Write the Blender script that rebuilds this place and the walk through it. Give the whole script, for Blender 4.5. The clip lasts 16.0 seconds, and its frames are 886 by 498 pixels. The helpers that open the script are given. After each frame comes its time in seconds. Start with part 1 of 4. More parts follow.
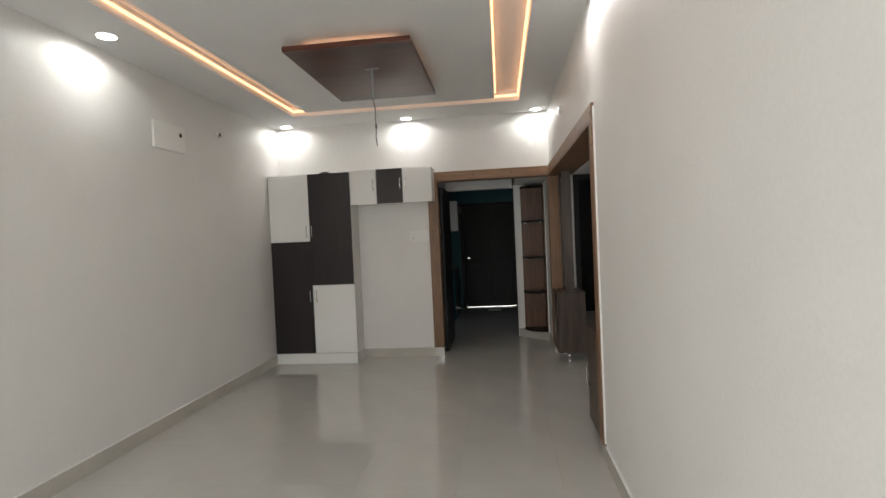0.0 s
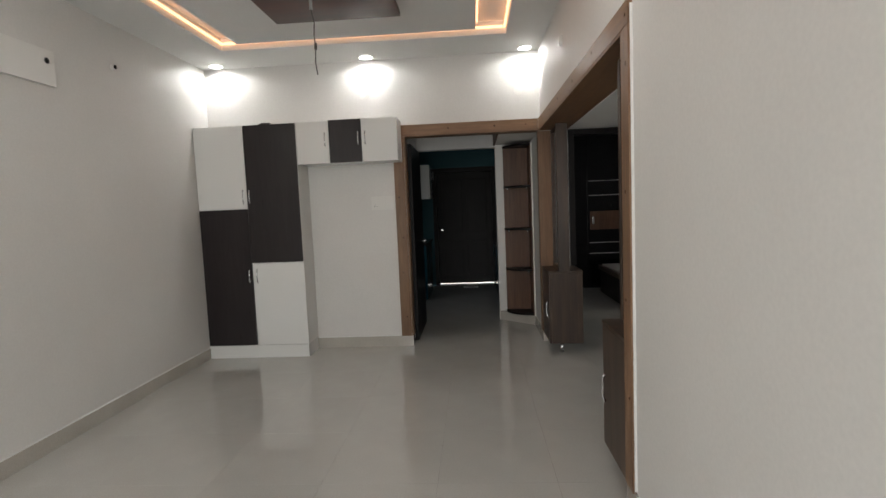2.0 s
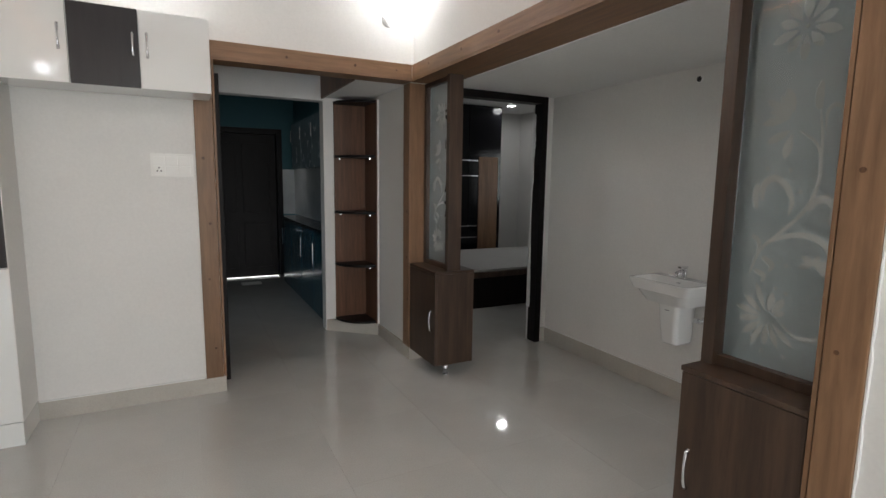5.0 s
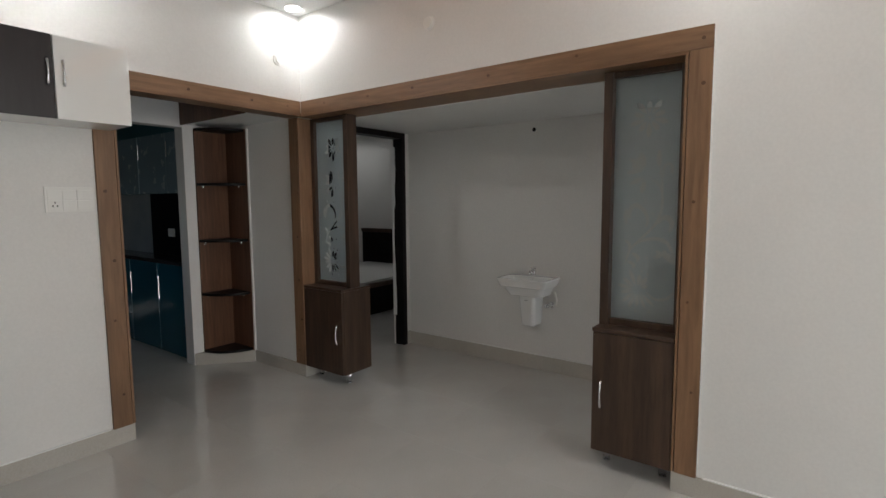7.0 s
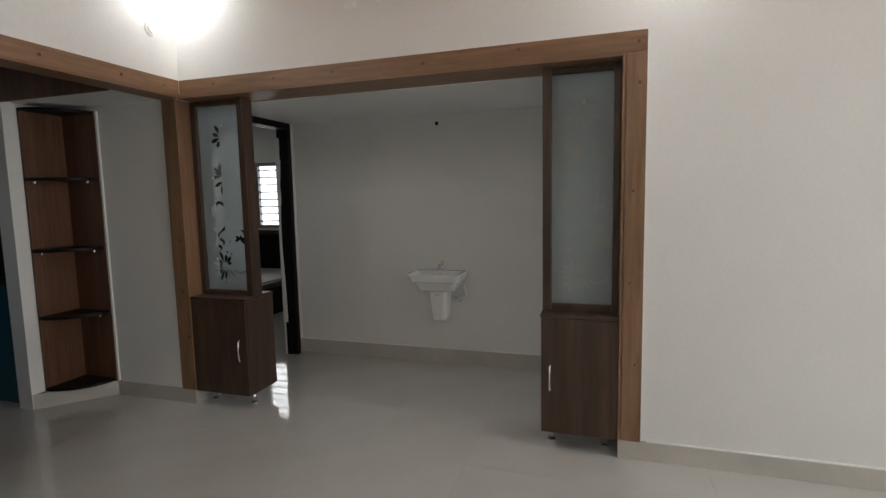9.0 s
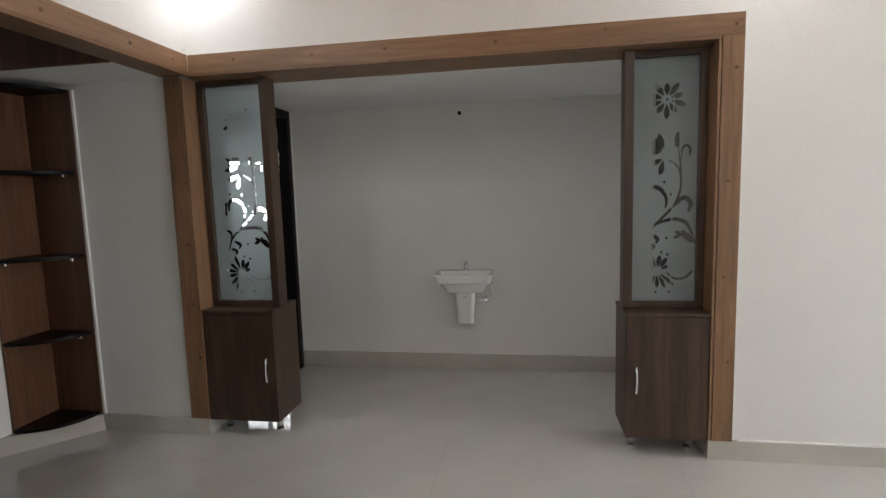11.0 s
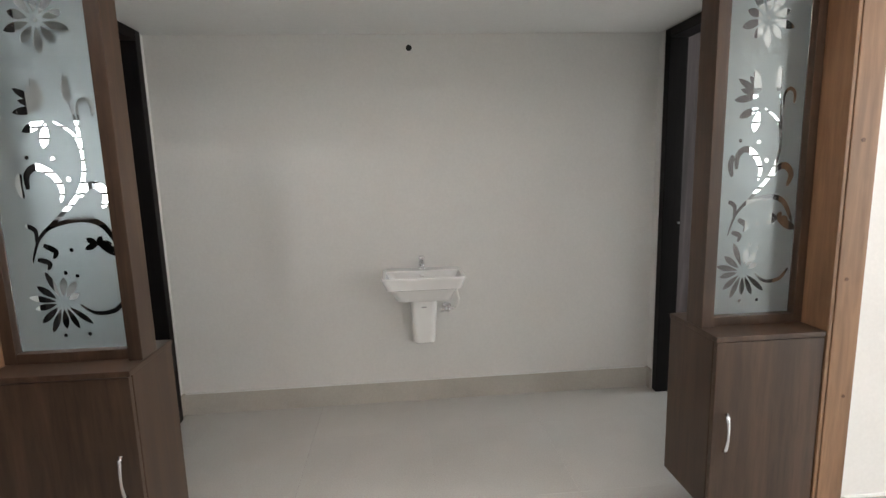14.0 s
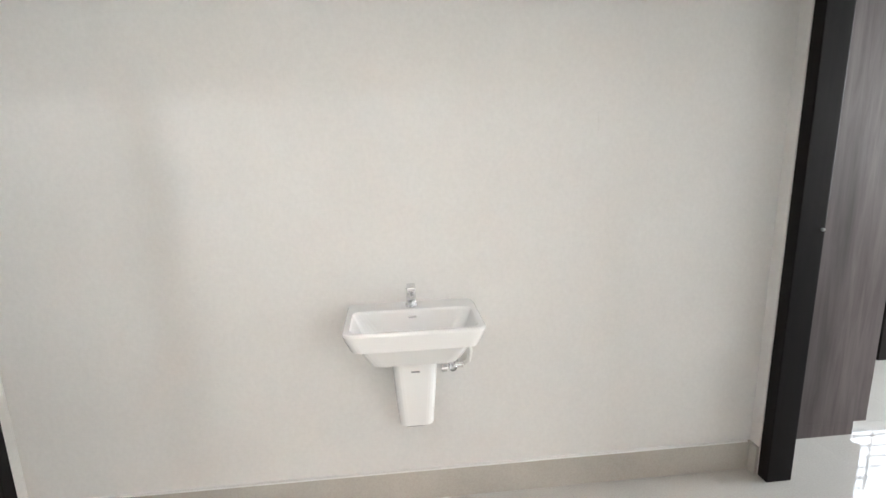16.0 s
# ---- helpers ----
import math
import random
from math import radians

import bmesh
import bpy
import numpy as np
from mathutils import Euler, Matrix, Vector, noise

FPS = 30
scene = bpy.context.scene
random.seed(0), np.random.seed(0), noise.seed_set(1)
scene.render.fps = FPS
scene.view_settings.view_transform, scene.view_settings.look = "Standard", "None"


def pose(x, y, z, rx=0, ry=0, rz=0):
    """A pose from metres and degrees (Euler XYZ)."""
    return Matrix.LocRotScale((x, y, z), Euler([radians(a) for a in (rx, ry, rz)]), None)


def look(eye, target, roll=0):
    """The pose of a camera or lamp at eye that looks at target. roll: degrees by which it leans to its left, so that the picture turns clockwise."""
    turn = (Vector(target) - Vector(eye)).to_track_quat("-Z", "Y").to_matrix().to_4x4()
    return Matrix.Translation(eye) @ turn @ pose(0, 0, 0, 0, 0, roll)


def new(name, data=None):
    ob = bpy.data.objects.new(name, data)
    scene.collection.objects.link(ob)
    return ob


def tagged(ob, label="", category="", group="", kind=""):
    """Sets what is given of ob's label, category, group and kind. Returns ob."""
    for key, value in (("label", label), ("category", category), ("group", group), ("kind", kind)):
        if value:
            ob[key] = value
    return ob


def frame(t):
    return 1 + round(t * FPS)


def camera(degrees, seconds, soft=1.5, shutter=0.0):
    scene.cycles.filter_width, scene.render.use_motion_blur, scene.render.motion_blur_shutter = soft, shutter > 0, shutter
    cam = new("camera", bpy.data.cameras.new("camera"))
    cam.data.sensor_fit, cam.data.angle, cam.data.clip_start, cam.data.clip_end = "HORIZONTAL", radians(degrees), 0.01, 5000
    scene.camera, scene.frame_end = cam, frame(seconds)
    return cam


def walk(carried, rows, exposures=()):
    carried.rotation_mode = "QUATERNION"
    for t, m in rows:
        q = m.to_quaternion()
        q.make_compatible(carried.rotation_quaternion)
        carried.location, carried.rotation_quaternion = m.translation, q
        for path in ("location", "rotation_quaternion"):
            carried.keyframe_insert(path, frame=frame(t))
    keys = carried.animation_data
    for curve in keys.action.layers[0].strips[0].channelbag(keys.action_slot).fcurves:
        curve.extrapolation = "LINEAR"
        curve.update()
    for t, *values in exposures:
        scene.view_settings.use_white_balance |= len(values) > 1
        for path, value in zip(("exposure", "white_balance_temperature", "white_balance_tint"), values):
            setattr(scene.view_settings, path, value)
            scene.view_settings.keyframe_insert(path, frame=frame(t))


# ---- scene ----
cam = camera(82.1, 16.0)
PATH = [
    (0, (-0.049, 0.04, 1.428), (-0.278, 2.026, 1.38), -2.6),
    (0.5, (-0.06, 0.266, 1.42), (-0.254, 2.255, 1.353), -2.6),
    (1, (-0.072, 0.522, 1.379), (-0.259, 2.511, 1.289), -2.6),
    (1.5, (-0.086, 0.767, 1.391), (-0.268, 2.753, 1.237), -2.6),
    (2, (-0.129, 1.048, 1.389), (-0.255, 3.037, 1.224), -2.4),
    (2.5, (-0.161, 1.343, 1.375), (-0.257, 3.334, 1.208), -2.9),
    (3, (-0.177, 1.594, 1.388), (-0.27, 3.584, 1.204), -3.0),
    (3.5, (-0.305, 1.879, 1.392), (-0.247, 3.868, 1.196), -2.5),
    (4, (-0.508, 2.142, 1.367), (-0.287, 4.115, 1.128), -1.98),
    (4.5, (-0.703, 2.387, 1.366), (-0.306, 4.330, 1.104), -1.26),
    (5, (-0.976, 2.612, 1.377), (-0.077, 4.379, 1.115), 0.78),
    (7.5, (-2.172, 2.839, 1.445), (-0.512, 3.937, 1.252), -0.5),
    (8, (-2.222, 2.948, 1.449), (-0.473, 3.898, 1.248), -0.2),
    (8.5, (-2.28, 3.192, 1.443), (-0.438, 3.944, 1.237), -1.0),
    (9, (-2.224, 3.412, 1.413), (-0.328, 4.016, 1.207), -1.2),
    (11.5, (-2.089, 4.498, 1.399), (-0.107, 4.641, 1.177), -1.9),
    (12, (-2.0, 4.733, 1.396), (-0.016, 4.642, 1.163), -1.9),
    (12.5, (-1.854, 4.815, 1.379), (0.12, 4.614, 1.128), -1.5),
    (13, (-1.610, 4.785, 1.388), (0.3635, 4.590, 1.130), -1.75),
    (13.5, (-1.338, 4.781, 1.352), (0.634, 4.603, 1.0725), -1.65),
    (14, (-1.066, 4.811, 1.366), (0.901, 4.6455, 1.051), -1.55),
    (14.5, (-0.759, 4.752, 1.358), (1.203, 4.615, 0.995), -1.9),
    (15, (-0.484, 4.731, 1.352), (1.477, 4.622, 0.978), -1.4),
    (15.5, (-0.199, 4.778, 1.385), (1.757, 4.673, 0.979), -1.3),
    (16, (0.066, 4.756, 1.37), (2.01, 4.556, 0.945), -1.4),
]
EXPOSURES = [(0.0, -0.4, 6900, 10), (2.5, -0.35, 6800, 10), (3.5, -0.28, 6600, 10), (4.5, -0.15, 6500, 10), (5.0, 0.15, 6600, 10), (7.5, -0.2, 6650, 10), (9.0, -0.2, 6700, 10), (11.5, 0.32, 6600, 10), (12.5, 0.58, 6600, 10), (13.5, 1.03, 6600, 10), (14.0, 1.12, 6600, 10), (14.5, 1.68, 6550, 10), (15.0, 2.10, 6500, 10), (16.0, 2.05, 6500, 10)]
walk(cam, [(t, look(eye, target, roll)) for t, eye, target, roll in PATH], EXPOSURES)

# ---- world and light ----
world = bpy.data.worlds.new("world")
scene.world = world
world.use_nodes = True
_n = world.node_tree.nodes
_sky = _n.new("ShaderNodeTexSky")
_sky.sky_type = "NISHITA"
_sky.sun_disc = False
_sky.sun_elevation, _sky.sun_rotation = radians(50), radians(200)
world.node_tree.links.new(_sky.outputs[0], _n["Background"].inputs[0])
_n["Background"].inputs[1].default_value = 0.12

sun = new("sun", bpy.data.lights.new("sun", "SUN"))
sun.data.energy, sun.data.angle, sun.data.color = 0.8, radians(12), (1, 0.96, 0.9)
sun.matrix_world = look((0, -8, 12), (0.4, -3, 0))


def window_light(name, eye, target, w, h, watts, color=(0.93, 0.97, 1.0)):
    """Sky light that comes in by an opening."""
    ob = new(name, bpy.data.lights.new(name, "AREA"))
    ob.data.shape, ob.data.size, ob.data.size_y = "RECTANGLE", w, h
    ob.data.energy, ob.data.color = watts, color
    ob.matrix_world = look(eye, target)
    return ob


# plan: faces of the walls and heights
XR, XL, YF, YB = 0.54, -2.76, 6.095, -1.6
ZC, ZL = 2.84, 2.08        # living-room ceiling, low ceiling of alcove and niche
XA, YA0, YA1 = 1.81, 3.32, 6.09   # alcove: back wall and end walls
T = 0.13                   # wall thickness
YC = 6.135                 # end of the passage wall at the corner post

window_light("front_window_light", (-0.85, YB + 0.02, 1.35), (-0.85, 3, 1.2), 2.0, 2.0, 92)
window_light("bedroom_window_light", (4.32, 7.75, 1.5), (2, 7.7, 1.2), 1.2, 1.1, 2.2)
window_light("second_bedroom_window_light", (3.56, 1.13, 1.5), (1.6, 2.0, 0.9), 1.0, 1.0, 5)
# fill lamp in an unseen opening, added to brighten the alcove from its right
window_light("second_bedroom_fill_light", (1.42, 0.22, 1.5), (1.42, 3.0, 1.1), 1.0, 1.1, 23)
# fill lamp at an unseen west window, added to lift the kitchen cabinets
window_light("kitchen_fill_light", (-1.72, 7.95, 1.5), (0.5, 8.1, 1.2), 0.85, 0.95, 1.1)


# ---- materials ----
def material(name, color, rough=0.5, metal=0.0, spec=0.5, coat=0.0):
    m = bpy.data.materials.new(name)
    m.use_nodes = True
    b = m.node_tree.nodes["Principled BSDF"]
    b.inputs["Base Color"].default_value = (*color, 1)
    b.inputs["Roughness"].default_value = rough
    b.inputs["Metallic"].default_value = metal
    b.inputs["Specular IOR Level"].default_value = spec
    b.inputs["Coat Weight"].default_value = coat
    b.inputs["Coat Roughness"].default_value = 0.08
    return m


def nodes_of(m):
    return m.node_tree.nodes, m.node_tree.links, m.node_tree.nodes["Principled BSDF"]


def noise_node(m, scale, stretch=(1, 1, 1), detail=5, rough=0.55, distortion=0.0):
    n, l, b = nodes_of(m)
    tc, mp, nz = n.new("ShaderNodeTexCoord"), n.new("ShaderNodeMapping"), n.new("ShaderNodeTexNoise")
    mp.inputs["Scale"].default_value = stretch
    nz.inputs["Scale"].default_value = scale
    nz.inputs["Detail"].default_value = detail
    nz.inputs["Roughness"].default_value = rough
    nz.inputs["Distortion"].default_value = distortion
    l.new(tc.outputs["Object"], mp.inputs[0])
    l.new(mp.outputs[0], nz.inputs["Vector"])
    return nz.outputs["Fac"]


def ramp(m, fac, stops):
    n, l, b = nodes_of(m)
    r = n.new("ShaderNodeValToRGB")
    while len(r.color_ramp.elements) < len(stops):
        r.color_ramp.elements.new(0.5)
    for e, (p, c) in zip(r.color_ramp.elements, stops):
        e.position, e.color = p, (*c, 1)
    l.new(fac, r.inputs[0])
    return r.outputs[0]


def mix(m, a, b_, fac, mode="MULTIPLY"):
    n, l, _ = nodes_of(m)
    x = n.new("ShaderNodeMix")
    x.data_type, x.blend_type = "RGBA", mode
    l.new(a, x.inputs["A"])
    l.new(b_, x.inputs["B"])
    x.inputs["Factor"].default_value = fac
    return x.outputs["Result"]


def bump(m, fac, strength, dist=0.002):
    n, l, b = nodes_of(m)
    k = n.new("ShaderNodeBump")
    k.inputs["Strength"].default_value = strength
    k.inputs["Distance"].default_value = dist
    l.new(fac, k.inputs["Height"])
    l.new(k.outputs[0], b.inputs["Normal"])


def set_color(m, out):
    n, l, b = nodes_of(m)
    l.new(out, b.inputs["Base Color"])


def set_rough(m, fac, lo, hi):
    n, l, b = nodes_of(m)
    r = n.new("ShaderNodeMapRange")
    r.inputs["To Min"].default_value, r.inputs["To Max"].default_value = lo, hi
    l.new(fac, r.inputs[0])
    l.new(r.outputs[0], b.inputs["Roughness"])


def plaster(name, c, bumpiness=0.25):
    m = material(name, c, 0.62, spec=0.3)
    big = noise_node(m, 1.3, detail=3)
    small = noise_node(m, 70, detail=4)
    dark = tuple(v * 0.94 for v in c)
    a = ramp(m, big, [(0.3, dark), (0.7, c)])
    set_color(m, mix(m, a, ramp(m, small, [(0.3, (0.95, 0.95, 0.95)), (0.7, (1, 1, 1))]), 1.0))
    bump(m, small, bumpiness, 0.0015)
    return m


def wood(name, dark, light, rough=0.45, grain="z", scale=1.0, coat=0.0, streak=0.5, spec=0.4):
    """Laminate or board with grain along one axis."""
    m = material(name, light, rough, coat=coat, spec=spec)
    st = {"z": (7, 7, 0.55), "y": (7, 0.55, 7), "x": (0.55, 7, 7)}[grain]
    st = tuple(v * scale for v in st)
    fine = noise_node(m, 6.0, st, 8, 0.65, 0.4)
    wide = noise_node(m, 1.2, st, 3, 0.5, 0.8)
    a = ramp(m, fine, [(0.32, dark), (0.68, light)])
    b = ramp(m, wide, [(0.35, (streak, streak, streak)), (0.65, (1, 1, 1))])
    set_color(m, mix(m, a, b, 1.0))
    set_rough(m, fine, rough - 0.08, rough + 0.1)
    bump(m, fine, 0.08, 0.001)
    return m


M_WALL = plaster("wall_paint_cream", (0.750, 0.736, 0.711))
M_CEIL = plaster("ceiling_paint_white", (0.79, 0.79, 0.775), 0.1)
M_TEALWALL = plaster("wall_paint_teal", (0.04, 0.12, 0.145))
M_OAK_Z = wood("casing_wood_upright", (0.18, 0.096, 0.050), (0.285, 0.158, 0.085), 0.45, "z", streak=0.72)
M_OAK_X = wood("casing_wood_along_x", (0.18, 0.096, 0.050), (0.285, 0.158, 0.085), 0.45, "x", streak=0.72)
M_OAK_Y = wood("casing_wood_along_y", (0.18, 0.096, 0.050), (0.285, 0.158, 0.085), 0.45, "y", streak=0.72)
M_KNOT = wood("knot_wood", (0.08, 0.034, 0.016), (0.16, 0.075, 0.036), 0.5)
M_WALNUT = wood("walnut_laminate", (0.044, 0.0245, 0.0155), (0.084, 0.049, 0.031), 0.38, "z", streak=0.6)
M_NICHE = wood("niche_laminate", (0.095, 0.040, 0.020), (0.16, 0.074, 0.039), 0.45, "z", streak=0.7)
M_WENGE = wood("wenge_door_wood", (0.0045, 0.0030, 0.0030), (0.010, 0.007, 0.007), 0.45, "z", spec=0.16)
M_LEAF = wood("grey_brown_door_laminate", (0.085, 0.066, 0.066), (0.16, 0.13, 0.13), 0.42, "z", 0.6)
M_DARKLAM = wood("dark_brown_laminate", (0.021, 0.016, 0.017), (0.027, 0.021, 0.022), 0.3, "z", streak=0.85, spec=0.35)
M_WHITELAM = material("white_gloss_laminate", (0.78, 0.78, 0.76), 0.16, coat=0.3)
set_rough(M_WHITELAM, noise_node(M_WHITELAM, 12), 0.05, 0.10)
M_BLACKGLOSS = material("black_gloss_panel", (0.005, 0.005, 0.006), 0.14, spec=0.3)
M_BLACKTILE = material("black_splash_tile", (0.004, 0.004, 0.005), 0.45, spec=0.15)
set_rough(M_BLACKTILE, noise_node(M_BLACKTILE, 20), 0.38, 0.5)
M_PANEL = wood("red_brown_ceiling_veneer", (0.06, 0.016, 0.009), (0.12, 0.036, 0.020), 0.32, "x", coat=0.12)
M_TEAL = material("teal_gloss_laminate", (0.012, 0.085, 0.120), 0.2, coat=0.15)
set_rough(M_TEAL, noise_node(M_TEAL, 9), 0.15, 0.3)
M_TEALPALE = material("grey_teal_laminate", (0.21, 0.28, 0.32), 0.25, coat=0.2)
set_rough(M_TEALPALE, noise_node(M_TEALPALE, 9), 0.2, 0.32)
M_GRANITE = material("black_granite", (0.02, 0.02, 0.022), 0.15)
set_color(M_GRANITE, ramp(M_GRANITE, noise_node(M_GRANITE, 180), [(0.4, (0.012, 0.012, 0.013)), (0.75, (0.07, 0.07, 0.075))]))
M_CHROME = material("brushed_chrome", (0.75, 0.75, 0.76), 0.2, 1.0)
set_rough(M_CHROME, noise_node(M_CHROME, 40), 0.14, 0.3)
M_CERAMIC = material("white_ceramic", (0.82, 0.82, 0.81), 0.1, coat=0.5)
set_rough(M_CERAMIC, noise_node(M_CERAMIC, 8), 0.07, 0.14)
M_PLASTIC = material("white_plastic", (0.76, 0.75, 0.72), 0.35)
set_rough(M_PLASTIC, noise_node(M_PLASTIC, 30), 0.3, 0.42)
M_GREYP = material("grey_plastic", (0.25, 0.25, 0.25), 0.45)
M_HOLE = material("dark_hole", (0.006, 0.005, 0.004), 0.9)
M_WIRE = material("dark_cable", (0.03, 0.025, 0.022), 0.5)
M_GROUT = material("tile_joint", (0.42, 0.41, 0.38), 0.5)
M_BED = plaster("grey_plywood_bed_top", (0.42, 0.41, 0.39), 0.2)


def tile_material(name, lo, hi, rough, coat=0.0):
    m = material(name, hi, rough, coat=coat, spec=0.6)
    a = ramp(m, noise_node(m, 3.0, detail=4), [(0.3, lo), (0.7, hi)])
    s = ramp(m, noise_node(m, 140, detail=3), [(0.35, (0.93, 0.92, 0.91)), (0.6, (1, 1, 1))])
    n, l, b = nodes_of(m)
    info = n.new("ShaderNodeObjectInfo")
    v = ramp(m, info.outputs["Random"], [(0.0, (0.985, 0.985, 0.985)), (1.0, (1, 1, 1))])
    set_color(m, mix(m, mix(m, a, s, 1.0), v, 1.0))
    set_rough(m, noise_node(m, 2.2, detail=6), rough * 0.7, rough * 1.35)
    return m


M_TILE = tile_material("polished_vitrified_tile", (0.485, 0.478, 0.45), (0.525, 0.518, 0.49), 0.035, 0.4)
M_SKIRT = tile_material("skirting_tile", (0.45, 0.425, 0.38), (0.53, 0.50, 0.45), 0.09, 0.3)
M_GREYTILE = tile_material("pale_grey_wall_tile", (0.27, 0.30, 0.32), (0.34, 0.37, 0.39), 0.2)


def emitter(name, color, strength):
    m = bpy.data.materials.new(name)
    m.use_nodes = True
    n, l, b = nodes_of(m)
    b.inputs["Base Color"].default_value = (*color, 1)
    b.inputs["Emission Color"].default_value = (*color, 1)
    b.inputs["Emission Strength"].default_value = strength
    return m


M_LED = emitter("cool_led_disc", (0.95, 0.98, 1.0), 22)
M_COVE = emitter("warm_led_strip", (1.0, 0.53, 0.29), 3.1)
M_DAY = emitter("daylight_outside", (0.95, 0.98, 1.0), 2.6)
M_DAYYARD = emitter("daylight_in_the_yard", (0.95, 0.98, 1.0), 7)

M_FROST = material("frosted_glass", (0.46, 0.505, 0.52), 0.5)
M_FROST.node_tree.nodes["Principled BSDF"].inputs["Transmission Weight"].default_value = 0.80
set_rough(M_FROST, noise_node(M_FROST, 60), 0.46, 0.58)
M_CLEAR = material("clear_glass", (0.95, 0.98, 0.97), 0.02)
M_CLEAR.node_tree.nodes["Principled BSDF"].inputs["Transmission Weight"].default_value = 1.0
M_CLEAR.node_tree.nodes["Principled BSDF"].inputs["IOR"].default_value = 1.35


# ---- mesh helpers ----
def bm_box(bm, x0, x1, y0, y1, z0, z1):
    v = [bm.verts.new(c) for c in ((x0, y0, z0), (x1, y0, z0), (x1, y1, z0), (x0, y1, z0),
                                   (x0, y0, z1), (x1, y0, z1), (x1, y1, z1), (x0, y1, z1))]
    for f in ((0, 3, 2, 1), (4, 5, 6, 7), (0, 1, 5, 4), (1, 2, 6, 5), (2, 3, 7, 6), (3, 0, 4, 7)):
        bm.faces.new([v[i] for i in f])
    return v


def box(x0, x1, y0, y1, z0, z1, bevel=0.0, seg=2):
    bm = bmesh.new()
    bm_box(bm, x0, x1, y0, y1, z0, z1)
    if bevel:
        bmesh.ops.bevel(bm, geom=bm.edges[:], offset=bevel, segments=seg, profile=0.6, affect="EDGES")
    return bm


def boxes(*many):
    bm = bmesh.new()
    for b in many:
        bm_box(bm, *b)
    return bm


def cyl(c, r, h, axis="z", seg=24, r2=None, bevel=0.0):
    bm = bmesh.new()
    bmesh.ops.create_cone(bm, cap_ends=True, segments=seg, radius1=r, radius2=r if r2 is None else r2, depth=h)
    if bevel:
        bmesh.ops.bevel(bm, geom=[e for e in bm.edges if len(e.link_faces) == 2 and e.calc_face_angle(0) > 1], offset=bevel, segments=2, affect="EDGES")
    rot = {"z": (0, 0, 0), "x": (0, 90, 0), "y": (90, 0, 0)}[axis]
    bmesh.ops.transform(bm, matrix=pose(*c, *rot), verts=bm.verts)
    return bm


def prism(outline, z0, z1):
    """Upright solid over a closed outline of (x, y)."""
    bm = bmesh.new()
    lo = [bm.verts.new((x, y, z0)) for x, y in outline]
    hi = [bm.verts.new((x, y, z1)) for x, y in outline]
    bm.faces.new(lo[::-1])
    bm.faces.new(hi)
    for i in range(len(lo)):
        j = (i + 1) % len(lo)
        bm.faces.new((lo[i], lo[j], hi[j], hi[i]))
    return bm


def tube(points, r, seg=10):
    """Round bar along a line of points."""
    bm = bmesh.new()
    rings = []
    for i, p in enumerate(points):
        p = Vector(p)
        a, b = Vector(points[max(i - 1, 0)]), Vector(points[min(i + 1, len(points) - 1)])
        d = (b - a).normalized()
        side = d.cross(Vector((0.31, 0.2, 0.93)) if abs(d.z) < 0.9 else Vector((1, 0.1, 0))).normalized()
        up = d.cross(side)
        rr = r[i] if isinstance(r, (list, tuple)) else r
        rings.append([bm.verts.new(p + rr * (math.cos(k * math.tau / seg) * side + math.sin(k * math.tau / seg) * up)) for k in range(seg)])
    for a, b in zip(rings, rings[1:]):
        for k in range(seg):
            bm.faces.new((a[k], a[(k + 1) % seg], b[(k + 1) % seg], b[k]))
    bm.faces.new(rings[0][::-1])
    bm.faces.new(rings[-1])
    return bm


def part(name, bm, mat, parent=None, label="", smooth=False):
    bmesh.ops.recalc_face_normals(bm, faces=bm.faces)
    me = bpy.data.meshes.new(name)
    if smooth:
        for f in bm.faces:
            f.smooth = True
    bm.to_mesh(me)
    bm.free()
    me.materials.append(mat)
    ob = new(name, me)
    if parent:
        ob.parent = parent
        ob.matrix_parent_inverse = parent.matrix_basis.inverted()
    if label:
        ob["label"] = label
    return ob


def thing(name, at, label, category, group=""):
    ob = new(name)
    ob.location = at
    ob.empty_display_size = 0.1
    return tagged(ob, label, category, group)


def structure(name, bm, mat, label, category):
    return tagged(part(name, bm, mat), label, category, kind="structure")


# ---- floor, walls, ceilings ----
floor = structure("floor", box(XL - T, 4.3, YB - T, 10.34, -0.15, -0.010), M_GROUT, "cream polished vitrified tile floor with fine joints", "floor")

wall_left = structure("wall_west", box(XL - T, XL, YB - T, YF + T, 0, 3.0), M_WALL, "cream painted plain wall of the living room", "wall")
wall_back = structure("wall_south", boxes((XL, -1.9, YB - T, YB, 0, 3.0), (0.2, XR, YB - T, YB, 0, 3.0), (-1.9, 0.2, YB - T, YB, 2.4, 3.0), (-1.9, 0.2, YB - T, YB, 0, 0.3)),
                      M_WALL, "cream painted front wall with a wide opening", "wall")
# wall with the wide alcove opening; the stub past the corner carries the passage
wall_right = structure("wall_east", boxes((XR, XR + 0.26, YB - T, YA0, 0, 3.0), (XR, XR + 0.26, YA0, YF + T, 2.115, 3.0)),
                       M_WALL, "cream painted wall over a wide wood-framed opening", "wall")
wall_far = structure("wall_north", boxes((XL, -0.795, YF, YF + T, 0, 3.0), (-0.795, XR, YF, YF + T, 2.115, 3.0)),
                     M_WALL, "cream painted wall beside and above the passage opening", "wall")
wall_passage = structure("wall_passage_east", boxes((XR, XR + 0.16, YC, 7.3, 0, 2.6)),
                         M_WALL, "cream painted passage wall beside the corner shelves", "wall")
